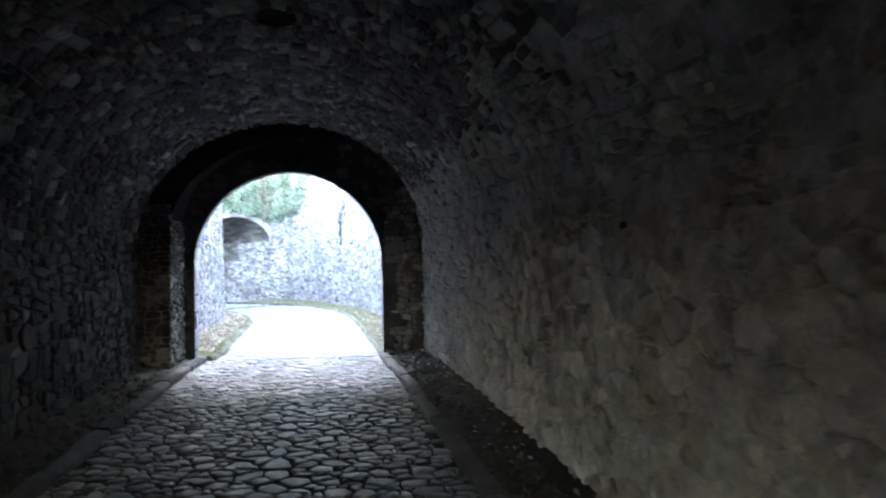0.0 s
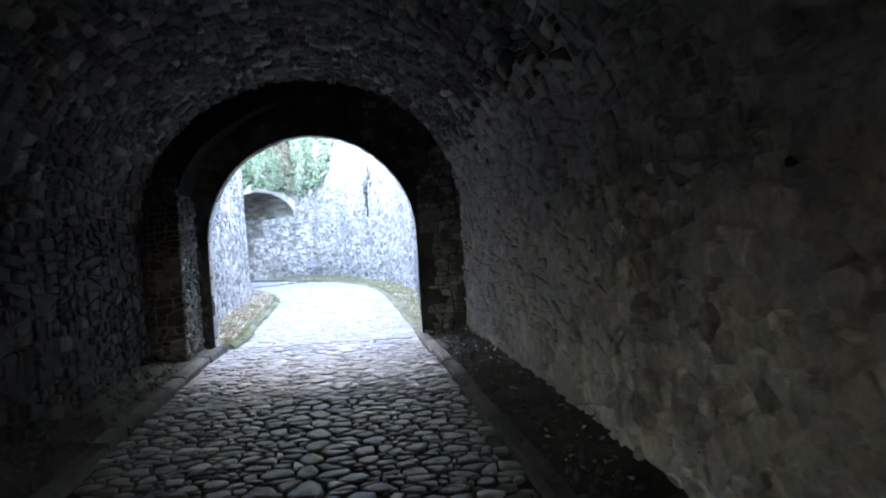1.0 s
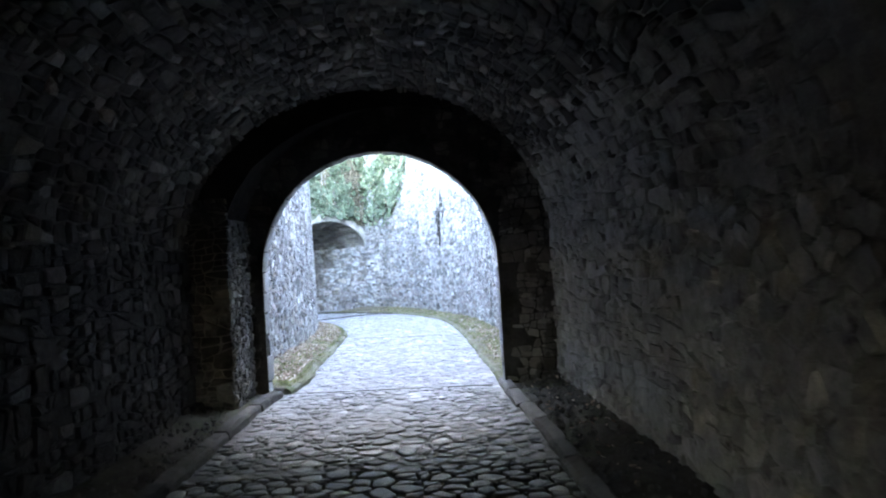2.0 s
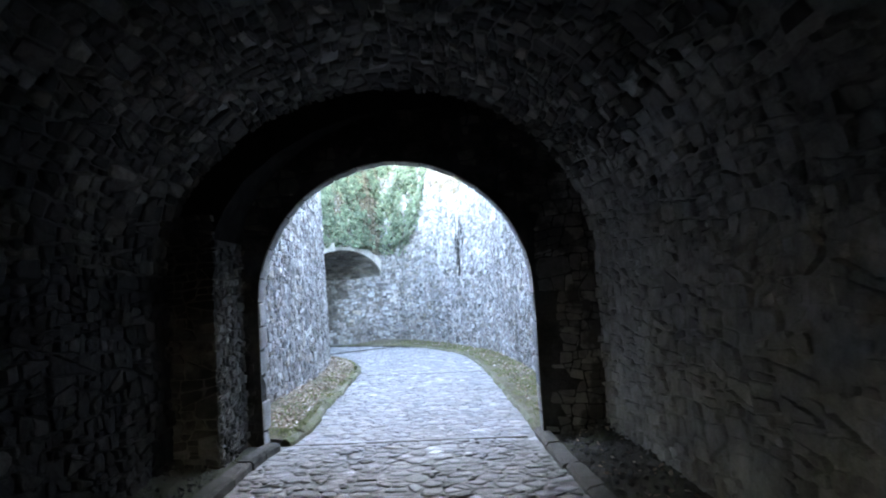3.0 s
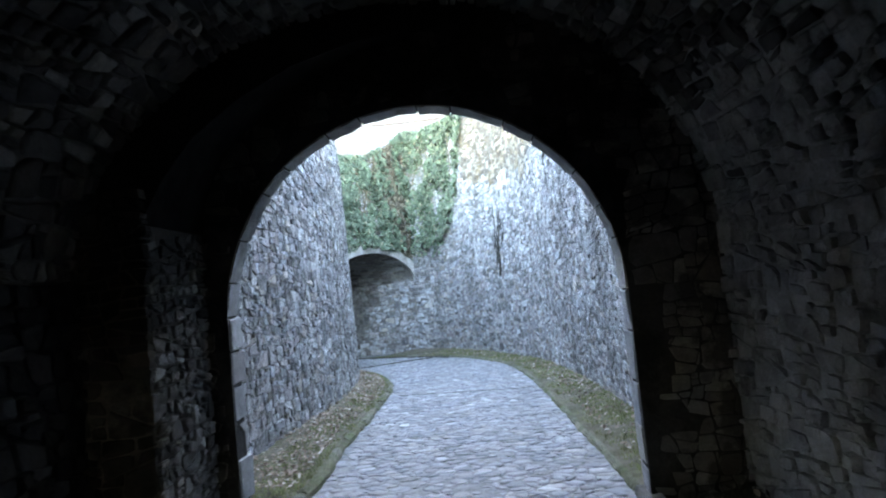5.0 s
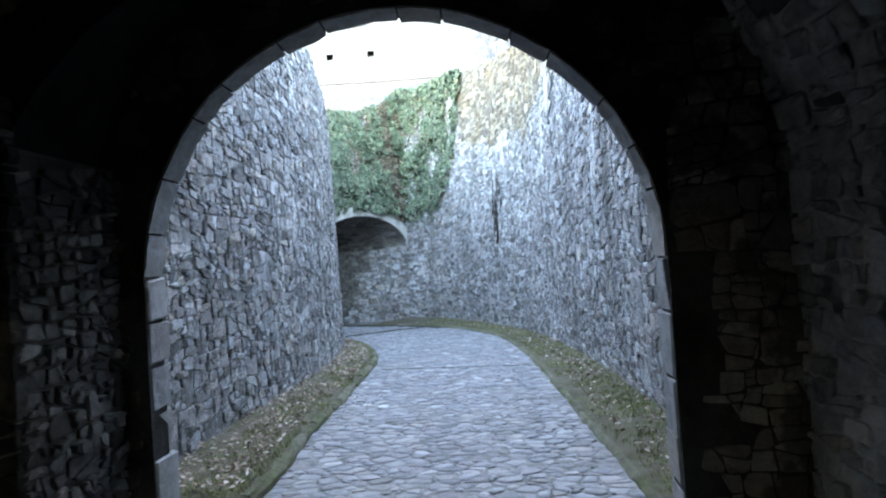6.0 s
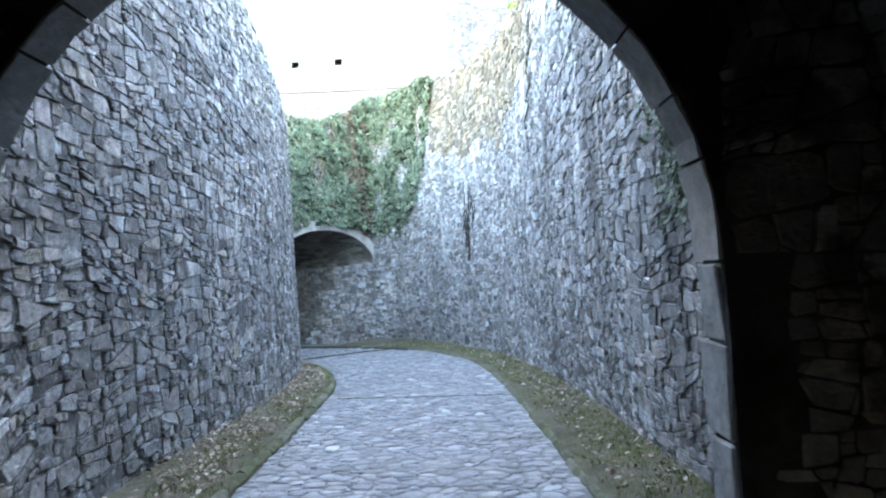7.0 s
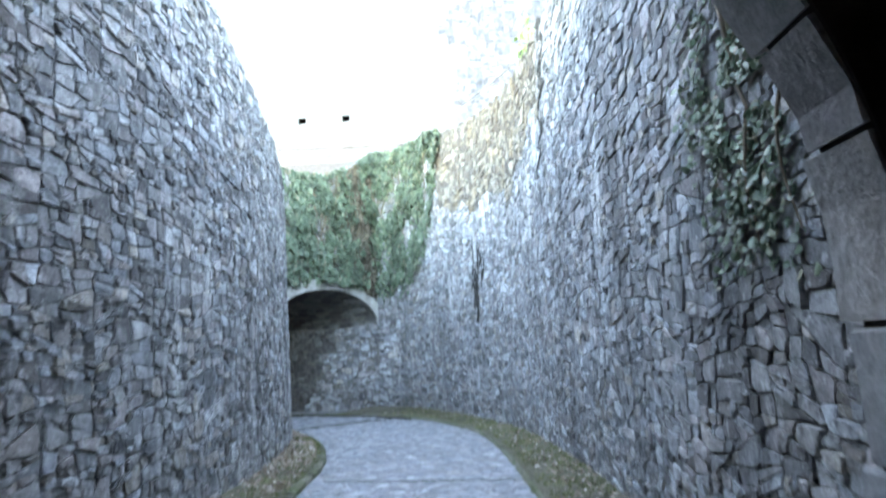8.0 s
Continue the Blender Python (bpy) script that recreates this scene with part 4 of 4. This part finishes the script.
for u in np.linspace(-HALF + 0.02, HALF - 0.02, 40):
    w = max(0.0, 1 - (u / HALF) ** 2)
    nrm = Vector((u / HALF ** 2, math.sqrt(w) / P_RISE)).normalized()
    row = []
    for o, h in ((0.0, -0.3), (0.0, 0.05), (0.31, 0.045), (0.33, -0.1)):
        p = portal_surface([u + nrm.x * o], [intrados(u) + nrm.y * o + 0.008 * noise.noise((u * 4, o, 2))], [h])[0]
        row.append(bm.verts.new(p))
    rows.append(row)
for g, h in zip(rows, rows[1:]):
    for k in range(3):
        bm.faces.new((g[k], g[k + 1], h[k + 1], h[k]))
part("arch_ring", bm, cement, portal, "pale cement ring round the archway")
vv, ff = [], []
angs = np.linspace(0, math.pi, 25)
for d in np.linspace(0, 9, 16):
    for a in angs:
        u = HALF * math.cos(a)
        p = portal_surface([u], [P_SPRING + P_RISE * math.sin(a) + 0.004], [0])[0]
        vv.append((p[0] + D2.x * d, p[1] + D2.y * d, p[2] + 0.015 * noise.noise((u * 3, d * 3, 0))))
for i in range(15):
    for k in range(24):
        ff.append((i * 25 + k, i * 25 + k + 1, (i + 1) * 25 + k + 1, (i + 1) * 25 + k))
vr = np.random.default_rng(83)
for poly in cells(0.0, 6.0, 0.05, math.pi - 0.05, 0.3, 0.075, 84, jitter=0.3):
    got = shaped(poly, 0.006, vr.uniform(0.005, 0.03), vr)
    if got:
        b = len(vv)
        for d, a, h in got[0]:
            u = (HALF - h * 0.5) * math.cos(a)
            p = portal_surface([u], [P_SPRING + (P_RISE - h) * math.sin(a) + 0.004], [0])[0]
            vv.append((p[0] + D2.x * d, p[1] + D2.y * d, p[2]))
        ff += [tuple(i + b for i in q) for q in got[1]]
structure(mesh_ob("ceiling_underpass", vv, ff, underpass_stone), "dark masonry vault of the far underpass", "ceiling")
# Unseen end wall, added to keep the underpass dark.
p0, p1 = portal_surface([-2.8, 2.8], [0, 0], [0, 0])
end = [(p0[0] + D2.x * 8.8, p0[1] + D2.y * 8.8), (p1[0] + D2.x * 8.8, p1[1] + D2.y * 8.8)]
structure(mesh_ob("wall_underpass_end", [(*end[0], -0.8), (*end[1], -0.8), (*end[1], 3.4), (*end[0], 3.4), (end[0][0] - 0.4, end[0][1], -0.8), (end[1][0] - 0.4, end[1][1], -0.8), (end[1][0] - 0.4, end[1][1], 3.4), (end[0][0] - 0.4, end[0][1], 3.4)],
                  [(0, 1, 2, 3), (7, 6, 5, 4), (3, 2, 6, 7), (0, 3, 7, 4), (1, 5, 6, 2)], vault_mortar), "added unseen dark end of the far underpass", "wall")

# ---- unseen masses added round the tunnel, and the upper fort ----


def block(name, lo, hi, mat, label, category):
    (a, b, c), (d, e, g) = lo, hi
    vs = [(a, b, c), (d, b, c), (d, e, c), (a, e, c), (a, b, g), (d, b, g), (d, e, g), (a, e, g)]
    return structure(mesh_ob(name, vs, [(3, 2, 1, 0), (4, 5, 6, 7), (0, 1, 5, 4), (1, 2, 6, 5), (2, 3, 7, 6), (3, 0, 4, 7)], mat), label, category)


# Out of view; added to keep daylight off the tunnel from above and beside.
block("wall_added_over", (-16, -5.0, 4.45), (22, 0.35, 6.4), castle, "unseen mass added over the tunnel mouth to block daylight", "wall")
block("wall_added_east", (2.95, -17.0, -0.9), (22, 0.35, 4.45), castle, "unseen mass added beside the tunnel to block daylight", "wall")
block("wall_added_west", (-16, -17.0, -0.9), (-2.75, 0.35, 4.45), castle, "unseen mass added beside the tunnel to block daylight", "wall")
# Unseen end wall added; its off-centre doorway is sized to light the east wall.
block("wall_tunnel_end_west", (-2.75, T_END - 0.6, -0.9), (-1.78, T_END, 4.45), vault_mortar, "added unseen end wall beside a doorway that lights the tunnel", "wall")
block("wall_tunnel_end_east", (-0.98, T_END - 0.6, -0.9), (2.95, T_END, 4.45), vault_mortar, "added unseen end wall beside a doorway that lights the tunnel", "wall")
block("wall_tunnel_end_lintel", (-1.78, T_END - 0.6, 2.05), (-0.98, T_END, 4.45), vault_mortar, "added unseen end wall over a doorway that lights the tunnel", "wall")
# terrace over the lane; upper wall, its unseen top raised to block the sun
tv, tf = [], []
tl = [tuple(p) for p in east_line[(east_line[:, 1] < 20.0)]][::4] + [tuple(portal_surface([u], [0], [-0.05])[0][:2]) for u in np.linspace(-2.0, 2.2, 12)]
tz = [east_top(u) for u in east_s[(east_line[:, 1] < 20.0)][::4]] + [portal_top(u) for u in np.linspace(-2.0, 2.2, 12)]
for (x, y), z in zip(tl, tz):
    ox = 0.25
    back = (x + 14, y + 3) if y < 15.5 and x > 0.5 else (x + 14, 24.0) if x > 0.5 else (-2.5 + (x + 1.9) * 2.08, 24.0)
    tv += [(x + (ox if y < 17 else 0), y + (0 if y < 16 else 0.3), z - 0.10), (back[0], back[1], z + 0.25 if x > 0.5 else 8.5)]
for i in range(len(tl) - 1):
    tf.append((2 * i, 2 * i + 1, 2 * i + 3, 2 * i + 2))
structure(mesh_ob("terrace", tv, flipped(tf), gravel), "pale gravel terrace above the lane", "terrace")
upper_surface, up_line, up_s = wall_surface([(-22, 24.2), (-8, 23.9), (1.5, 23.6), (9, 22.4), (18, 20)], 0.01, -1.0)
HOLES = ((-5.12, -4.84), (-3.42, -3.14))
edges = [float(np.interp(x, up_line[:, 0], up_s)) for q in HOLES for x in q]
us = sorted([u for u in np.arange(0, up_s[-1], 0.5) if all(abs(u - e) > 0.12 for e in edges)] + edges)
v, f = sheet(upper_surface, us, lambda u: 4.06, lambda u: 24.22, 85, 0.03, 9.0, 1.0)
cut = [us.index(edges[0]), us.index(edges[2])]
gone = {tuple(sorted((i * 85 + 25, (i + 1) * 85 + 25, (i + 1) * 85 + 26, i * 85 + 26))) for i in cut}
upper = structure(mesh_ob("wall_upper", v, [q for q in f if tuple(sorted(q)) not in gone], castle, smooth=True), "pale bright rendered wall of the upper fort", "wall")
for i in cut:
    bm = bmesh.new()
    rim = [Vector(v[k]) for k in (i * 85 + 25, (i + 1) * 85 + 25, (i + 1) * 85 + 26, i * 85 + 26)]
    fr = [bm.verts.new(q) for q in rim]
    fo = [bm.verts.new(q + Vector((0, 0.5, 0))) for q in rim]
    for k in range(4):
        bm.faces.new((fr[k], fr[(k + 1) % 4], fo[(k + 1) % 4], fo[k]))
    bm.faces.new(fo)
    part("putlog_hole", bm, dark_slot, upper, "square dark beam hole in the masonry")


def upper_allow(p):
    c = upper_surface([p.mean(0)[0]], [p.mean(0)[1]], [0])[0]
    return not any(a - 0.35 < c[0] < b + 0.35 and 9.8 < c[2] < 10.6 for a, b in HOLES)


lay([p for p in cells(11, 29, 6.8, 17.0, 0.42, 0.15, 91, jitter=0.5, vary=1.2) if (int(p[0, 0] * 7) * 31 + int(p[0, 1] * 9) * 17) % 5 < 3], upper_surface, 0.006, (0.002, 0.016), 92, castle_stone, upper, "facing_stones", "stone", allow=upper_allow)
lay([p for p in rubble_cells(21.5, 33, 6.8, 17.0, 0.02, 0.16, 93) if p.mean(0)[0] > 23.0 + 0.9 * noise.noise((0, p.mean(0)[1] * 0.7, 3)) + 0.3 * noise.noise((p.mean(0)[0] * 3, p.mean(0)[1] * 3, 3))], upper_surface, 0.001, (0.012, 0.03), 94, slate_stone, upper, "slate_stones", "stone", rest_label="grey-blue bare rubble stones", allow=upper_allow)

# ---- ivy, leaves and grass ----


def leaves(name, places, size, mat, parent, r, fold=0.25, label=""):
    """Many small folded leaves: places are rows of point, outward normal; each leaf hangs tip down."""
    vs, fs = [], []
    for i, (p, nrm) in enumerate(places):
        nn = Vector(nrm) + Vector(r.normal(0, 0.45, 3))
        nn.normalize()
        down = Vector((r.normal(0, 0.5), r.normal(0, 0.5), -1.0))
        down = (down - nn * down.dot(nn)).normalized()
        sidev = nn.cross(down)
        s = size * r.uniform(0.6, 1.35)
        b = len(vs)
        p = Vector(p)
        for a, c, h in ((0, -0.45, 0), (0.5, -0.28, -fold), (0.42, 0.25, -fold * 0.8), (0, 0.62, -0.05), (-0.42, 0.25, -fold * 0.8), (-0.5, -0.28, -fold)):
            vs.append(p + sidev * (a * s) + down * (c * s) + nn * (h * s * 0.6))
        fs += [(b, b + 1, b + 2, b + 3), (b, b + 3, b + 4, b + 5)]
    return tagged(mesh_ob(name, vs, fs, mat, parent), label, kind="stuff")


def stems(name, paths, radius, parent):
    cu = bpy.data.curves.new(name, "CURVE")
    cu.dimensions = "3D"
    cu.bevel_depth = radius
    cu.bevel_resolution = 1
    for path in paths:
        sp = cu.splines.new("POLY")
        sp.points.add(len(path) - 1)
        for q, (p, w) in zip(sp.points, path):
            q.co = (*p, 1)
            q.radius = w
    ob = new(name, cu)
    dg = bpy.context.evaluated_depsgraph_get()
    me = bpy.data.meshes.new_from_object(ob.evaluated_get(dg))
    bpy.data.objects.remove(ob)
    me.materials.clear()
    me.materials.append(twig)
    o = new(name, me)
    o.parent = parent
    return tagged(o, "woody brown stem", kind="stuff" if len(paths) > 1 else "")


def ivy(name, label, surface, sample, count, size, seed, stem_list, thick=0.22, dry=None, leaf=ivy_leaf):
    r = np.random.default_rng(seed)
    root = tagged(new(name), label, "ivy")
    places = []
    tries = 0
    while len(places) < count and tries < count * 12:
        tries += 1
        got = sample(r)
        if got is None:
            continue
        u, v = got
        clump = noise.noise((u * 1.6, v * 1.3, seed)) + 0.5 * noise.noise((u * 5, v * 5, seed + 3))
        if clump < r.uniform(-0.45, 0.12):
            continue
        h = 0.03 + thick * max(0.0, 0.35 + clump) * r.uniform(0.3, 1.0)
        p = surface([u], [v], [h])[0]
        q = surface([u], [v], [h + 0.1])[0]
        places.append((p, (q - p) * 10 + np.array((0, 0, 0.35))))
    leaves("leaves", places, size, leaf, root, r)
    if dry:
        places = []
        while len(places) < count // 2:
            u, v = dry(r)
            p = surface([u], [v], [r.uniform(0.02, 0.07)])[0]
            places.append((p, surface([u], [v], [0.2])[0] - surface([u], [v], [0.1])[0]))
        leaves("withered_leaves", places, size * 0.8, withered, root, r, label="brown withered ivy leaves")
    paths = []
    for u0, v0, length in stem_list:
        path, u, v = [], u0, v0
        for k in range(12):
            path.append((surface([u], [v], [0.05 + 0.02 * math.sin(k)])[0], 1.3 - k * 0.08))
            u += r.normal(0, 0.05)
            v -= length / 11
        paths.append(path)
    if paths:
        stems("stems", paths, 0.012, root)
    return root


def over_portal(r):
    u, v = r.uniform(-2.45, 2.2), r.uniform(3.2, 7.75)
    top = portal_top(u) + 0.12
    low = intrados(u) + 0.12 + 0.35 * abs(noise.noise((u * 2.2, 0, 4)))
    band = u + 1.55 - 0.22 * (v - 5.0) + 0.25 * noise.noise((v * 1.1, 0, 8))
    thin = 1.0 * math.exp(-(band / 0.6) ** 2)
    if r.random() < thin or r.random() < 0.6 * math.exp(-(v - low) / 0.35):
        return None
    return (u, v) if low < v < top else None


def dry_portal(r):
    while True:
        v = r.uniform(3.0, 7.4)
        u = -1.6 + 0.22 * (v - 5.0) + r.normal(0, 0.5) if r.random() < 0.7 else r.uniform(-2.4, 1.2)
        if -2.4 < u < 1.5 and intrados(min(max(u, -2.2), 2.2)) + 0.3 < v < portal_top(u):
            return u, v


sr = np.random.default_rng(5)
ivy("ivy", "dense dark green ivy hanging over the far archway", portal_surface, over_portal, 13000, 0.092, 101, [(u, portal_top(u) - sr.uniform(0, 1.2), sr.uniform(1.0, 2.6)) for u in sr.uniform(-2.2, 1.2, 70)], 0.3, dry_portal)
IVY_S0 = float(np.interp(17.3, east_line[:, 1], east_s))


def over_east(r):
    u, v = r.uniform(IVY_S0 - 0.2, TIP_S), r.uniform(2.9, 7.7)
    y = float(np.interp(u, east_s, east_line[:, 1]))
    low = float(np.interp(y, (17.2, 17.5, 17.9, 18.4, 19.1, 20.1), (7.3, 6.4, 5.1, 4.1, 3.2, 3.0))) + 0.55 * noise.noise((u * 2.6, v * 2.6, 2)) + 0.3 * noise.noise((u * 7, v * 7, 2))
    near_tip = max(0.0, (u - IVY_S0 - 0.9) / (TIP_S - IVY_S0 - 0.9))
    if r.random() < 0.6 * near_tip ** 2 or r.random() < 0.75 * math.exp(-(v - low) / 0.55):
        return None
    return (u, v) if low < v < east_top(u) + 0.12 else None


ivy("ivy", "dark green ivy spreading over the curved rubble wall", east_surface, over_east, 8000, 0.092, 102, [(u, 7.2 - sr.uniform(0, 1), sr.uniform(1.0, 2.4)) for u in sr.uniform(IVY_S0 + 0.6, TIP_S, 14)], 0.25)
NEAR_S = float(np.interp(2.2, east_line[:, 1], east_s))


def near_gate(r):
    u, v = r.normal(NEAR_S - 0.05, 0.38), r.normal(2.6, 0.5)
    return (u, v) if 0.9 < u and 1.7 < v < 3.7 and noise.noise((u * 2.5, v * 2.5, 9)) > -0.2 else None


ivy("ivy", "thin ivy with small dusty leaves on the wall beside the gate", east_surface, near_gate, 1400, 0.046, 103, [(NEAR_S + a, 3.4, 1.5) for a in (-0.3, 0.1)], 0.08)


def on_top(r):
    y = r.uniform(10.6, 13.4)
    u = float(np.interp(y, east_line[:, 1], east_s))
    v = east_top(u) - 0.2 + abs(r.normal(0, 0.75)) * (1.0 - abs(y - 12.1) / 1.6)
    return (u, v)


ivy("shrub", "light green shrub growing on the wall top", lambda u, v, h: east_surface(u, v, np.asarray(h) - 0.5), on_top, 1500, 0.10, 104, [], 0.4, leaf=shrub_leaf)


def litter(name, label, a_line, b_line, count, seed, lift, low=0.1, high=0.95, size=0.036):
    r = np.random.default_rng(seed)
    vs, fs = [], []
    while len(fs) < 2 * count:
        t = r.random()
        i, j = t * (len(a_line) - 1), t * (len(b_line) - 1)
        pa = np.array([np.interp(i, range(len(a_line)), a_line[:, k]) for k in (0, 1)])
        pb = np.array([np.interp(j, range(len(b_line)), b_line[:, k]) for k in (0, 1)])
        w = r.uniform(low, high)
        p = pa * (1 - w) + pb * w
        if noise.noise((p[0] * 1.2, p[1] * 1.2, seed)) < r.uniform(-0.6, 0.25):
            continue
        s = size * r.uniform(0.5, 1.4)
        m = Euler((r.normal(0, 0.4), r.normal(0, 0.4), r.uniform(0, 6.28))).to_matrix()
        z = floor_z(p[1]) + lift(w) + 0.03
        b = len(vs)
        for x, y, h in ((0, -0.7, 0), (0.4, -0.1, 0.22), (0.3, 0.4, 0.18), (0, 0.8, 0.1), (-0.35, 0.3, 0.2), (-0.38, -0.2, 0.24)):
            vs.append(Vector((p[0], p[1], z)) + m @ Vector((x * s, y * s, h * s)))
        fs += [(b, b + 1, b + 2, b + 3), (b, b + 3, b + 4, b + 5)]
    return tagged(mesh_ob(name, vs, fs, dry_leaf), label, "leaf litter", kind="stuff")


litter("fallen_leaves", "dry brown and tan leaves fallen along the wall foot", piece_of(left_line, 0.9, 15.0, -0.1), piece_of(west_line, 0.9, 15.0, 0.0), 2300, 201, lambda w: 0.055 + 0.075 * w)
litter("fallen_leaves", "scattered dead leaves on the mossy verge", piece_of(right_line, 0.6, 18.0, 0.15), piece_of(east_line, 0.6, 19.0, 0.0), 900, 202, lambda w: 0.035 + 0.065 * w)
litter("fallen_leaves", "few pale dead leaves on the tunnel's earth strip", piece_of(right_line, -6.0, 0.1, 0.2), np.array([(2.15, y) for y in np.linspace(-6, 0.1, 30)]), 90, 203, lambda w: 0.03 + 0.12 * w)


def grass(name, label, a_line, b_line, count, seed, lift, low, high, tall):
    r = np.random.default_rng(seed)
    vs, fs = [], []
    n = 0
    while n < count:
        t = r.random()
        i, j = t * (len(a_line) - 1), t * (len(b_line) - 1)
        pa = np.array([np.interp(i, range(len(a_line)), a_line[:, k]) for k in (0, 1)])
        pb = np.array([np.interp(j, range(len(b_line)), b_line[:, k]) for k in (0, 1)])
        w = r.uniform(low, high)
        p = pa * (1 - w) + pb * w
        if noise.noise((p[0] * 1.7, p[1] * 1.7, seed)) < r.uniform(-0.5, 0.3):
            continue
        n += 1
        z = floor_z(p[1]) + lift(w) - 0.01
        for _ in range(5):
            a, q = r.uniform(0, 6.28), r.normal(0, 0.02, 2)
            h = tall * r.uniform(0.4, 1.2)
            lean = Vector((math.cos(a), math.sin(a), 0))
            sd = Vector((-math.sin(a), math.cos(a), 0)) * 0.0035
            o = Vector((p[0] + q[0], p[1] + q[1], z))
            b = len(vs)
            vs += [o - sd, o + sd, o + lean * h * 0.3 + Vector((0, 0, h * 0.7)) + sd * 0.7, o + lean * h * 0.3 + Vector((0, 0, h * 0.7)) - sd * 0.7, o + lean * h * 0.8 + Vector((0, 0, h))]
            fs += [(b, b + 1, b + 2, b + 3), (b + 3, b + 2, b + 4)]
    return tagged(mesh_ob(name, vs, fs, grass_blade), label, "grass", kind="stuff")


grass("grass", "short yellowish green grass and moss on the verge", piece_of(right_line, 0.6, 18.0, 0.1), piece_of(east_line, 0.6, 19.0, 0.0), 3200, 211, lambda w: 0.035 + 0.065 * w, 0.05, 0.95, 0.05)
grass("grass", "short moss and grass along the kerb", piece_of(left_line, 0.5, 15.0, -0.05), piece_of(west_line, 0.5, 15.0, 0.0), 2200, 212, lambda w: 0.06 + 0.06 * w, 0.05, 0.75, 0.045)


def cable(name, label, a, b, sag, radius, mat=None):
    cu = bpy.data.curves.new(name, "CURVE")
    cu.dimensions = "3D"
    cu.bevel_depth = radius
    cu.bevel_resolution = 2
    sp = cu.splines.new("POLY")
    sp.points.add(14)
    for i, q in enumerate(sp.points):
        t = i / 14
        p = Vector(a).lerp(Vector(b), t)
        q.co = (p.x, p.y, p.z - sag * 4 * t * (1 - t), 1)
    ob = new(name, cu)
    me = bpy.data.meshes.new_from_object(ob.evaluated_get(bpy.context.evaluated_depsgraph_get()))
    bpy.data.objects.remove(ob)
    me.materials.clear()
    me.materials.append(mat or steel)
    return tagged(new(name, me), label, "cable")


cable("cable", "thin pale wire stretched along the upper wall", (-9.0, 23.3, 9.75), (-1.6, 23.3, 9.2), 0.05, 0.012)
cable("cable", "thin dark cable stretched along the upper wall", (-9.0, 23.3, 9.1), (-0.5, 23.3, 8.85), 0.1, 0.026, rust)


def debris(name, label, x0, x1, y0, y1, count, seed, mat, base):
    r = np.random.default_rng(seed)
    vs, fs = [], []
    for _ in range(count):
        x, y = r.uniform(x0, x1), r.uniform(y0, y1)
        w = (x - x0) / (x1 - x0)
        s = 0.012 + 0.035 * r.random() ** 3
        b = len(vs)
        m = Euler(r.uniform(0, 6.28, 3)).to_matrix()
        for q in ((1, 0, 0), (-1, 0, 0), (0, 0.8, 0), (0, -0.8, 0), (0, 0, 0.6), (0, 0, -0.6)):
            vs.append(Vector((x, y, base(w))) + m @ (Vector(q) * s * r.uniform(0.7, 1.2)))
        fs += [tuple(b + i for i in q) for q in ((0, 2, 4), (2, 1, 4), (1, 3, 4), (3, 0, 4), (2, 0, 5), (1, 2, 5), (3, 1, 5), (0, 3, 5))]
    return tagged(mesh_ob(name, vs, fs, mat), label, "rubble", kind="stuff")


debris("stone_debris", "small broken stones on the tunnel's earth strip", 1.6, 2.15, -7.0, 0.0, 900, 301, kerb_stone, lambda w: 0.045 + 0.11 * w)
debris("stone_debris", "small broken stones on the tunnel's earth strip", -2.0, -1.55, -7.0, -0.8, 500, 302, kerb_stone, lambda w: 0.14 - 0.07 * w)
# A dark stain on the wall, built here as thin dark stems.
creeper = tagged(new("stem_shaped_stain"), "dark branching stain on the rubble wall, built as thin stems", "creeper")
cr = np.random.default_rng(77)
u0 = float(np.interp(15.45, east_line[:, 1], east_s))
shoots = [(0.0, 1.95, 14, 1.5)] + [(cr.normal(0, 0.06), cr.uniform(2.0, 2.7), 7, 0.9) for k in range(4)] + [(cr.uniform(-0.45, 0.4), cr.uniform(2.6, 3.4), cr.integers(3, 8), 0.7) for k in range(13)]
for off, z, steps, girth in shoots:
    u, path = u0 + off, []
    for i in range(steps):
        path.append((east_surface([u], [z], [0.035 + 0.015 * math.sin(i * 2.0)])[0], girth * (1.0 - 0.6 * i / steps)))
        u += cr.normal(0, 0.022)
        z += cr.uniform(0.07, 0.14)
    stems("stem", [path], 0.022, creeper).data.materials[0] = dark_slot
cable("handrail_cable", "taut pale wire above the wall top", (0.2, 17.6, 7.62), (2.05, 11.9, 7.0), 0.05, 0.012)
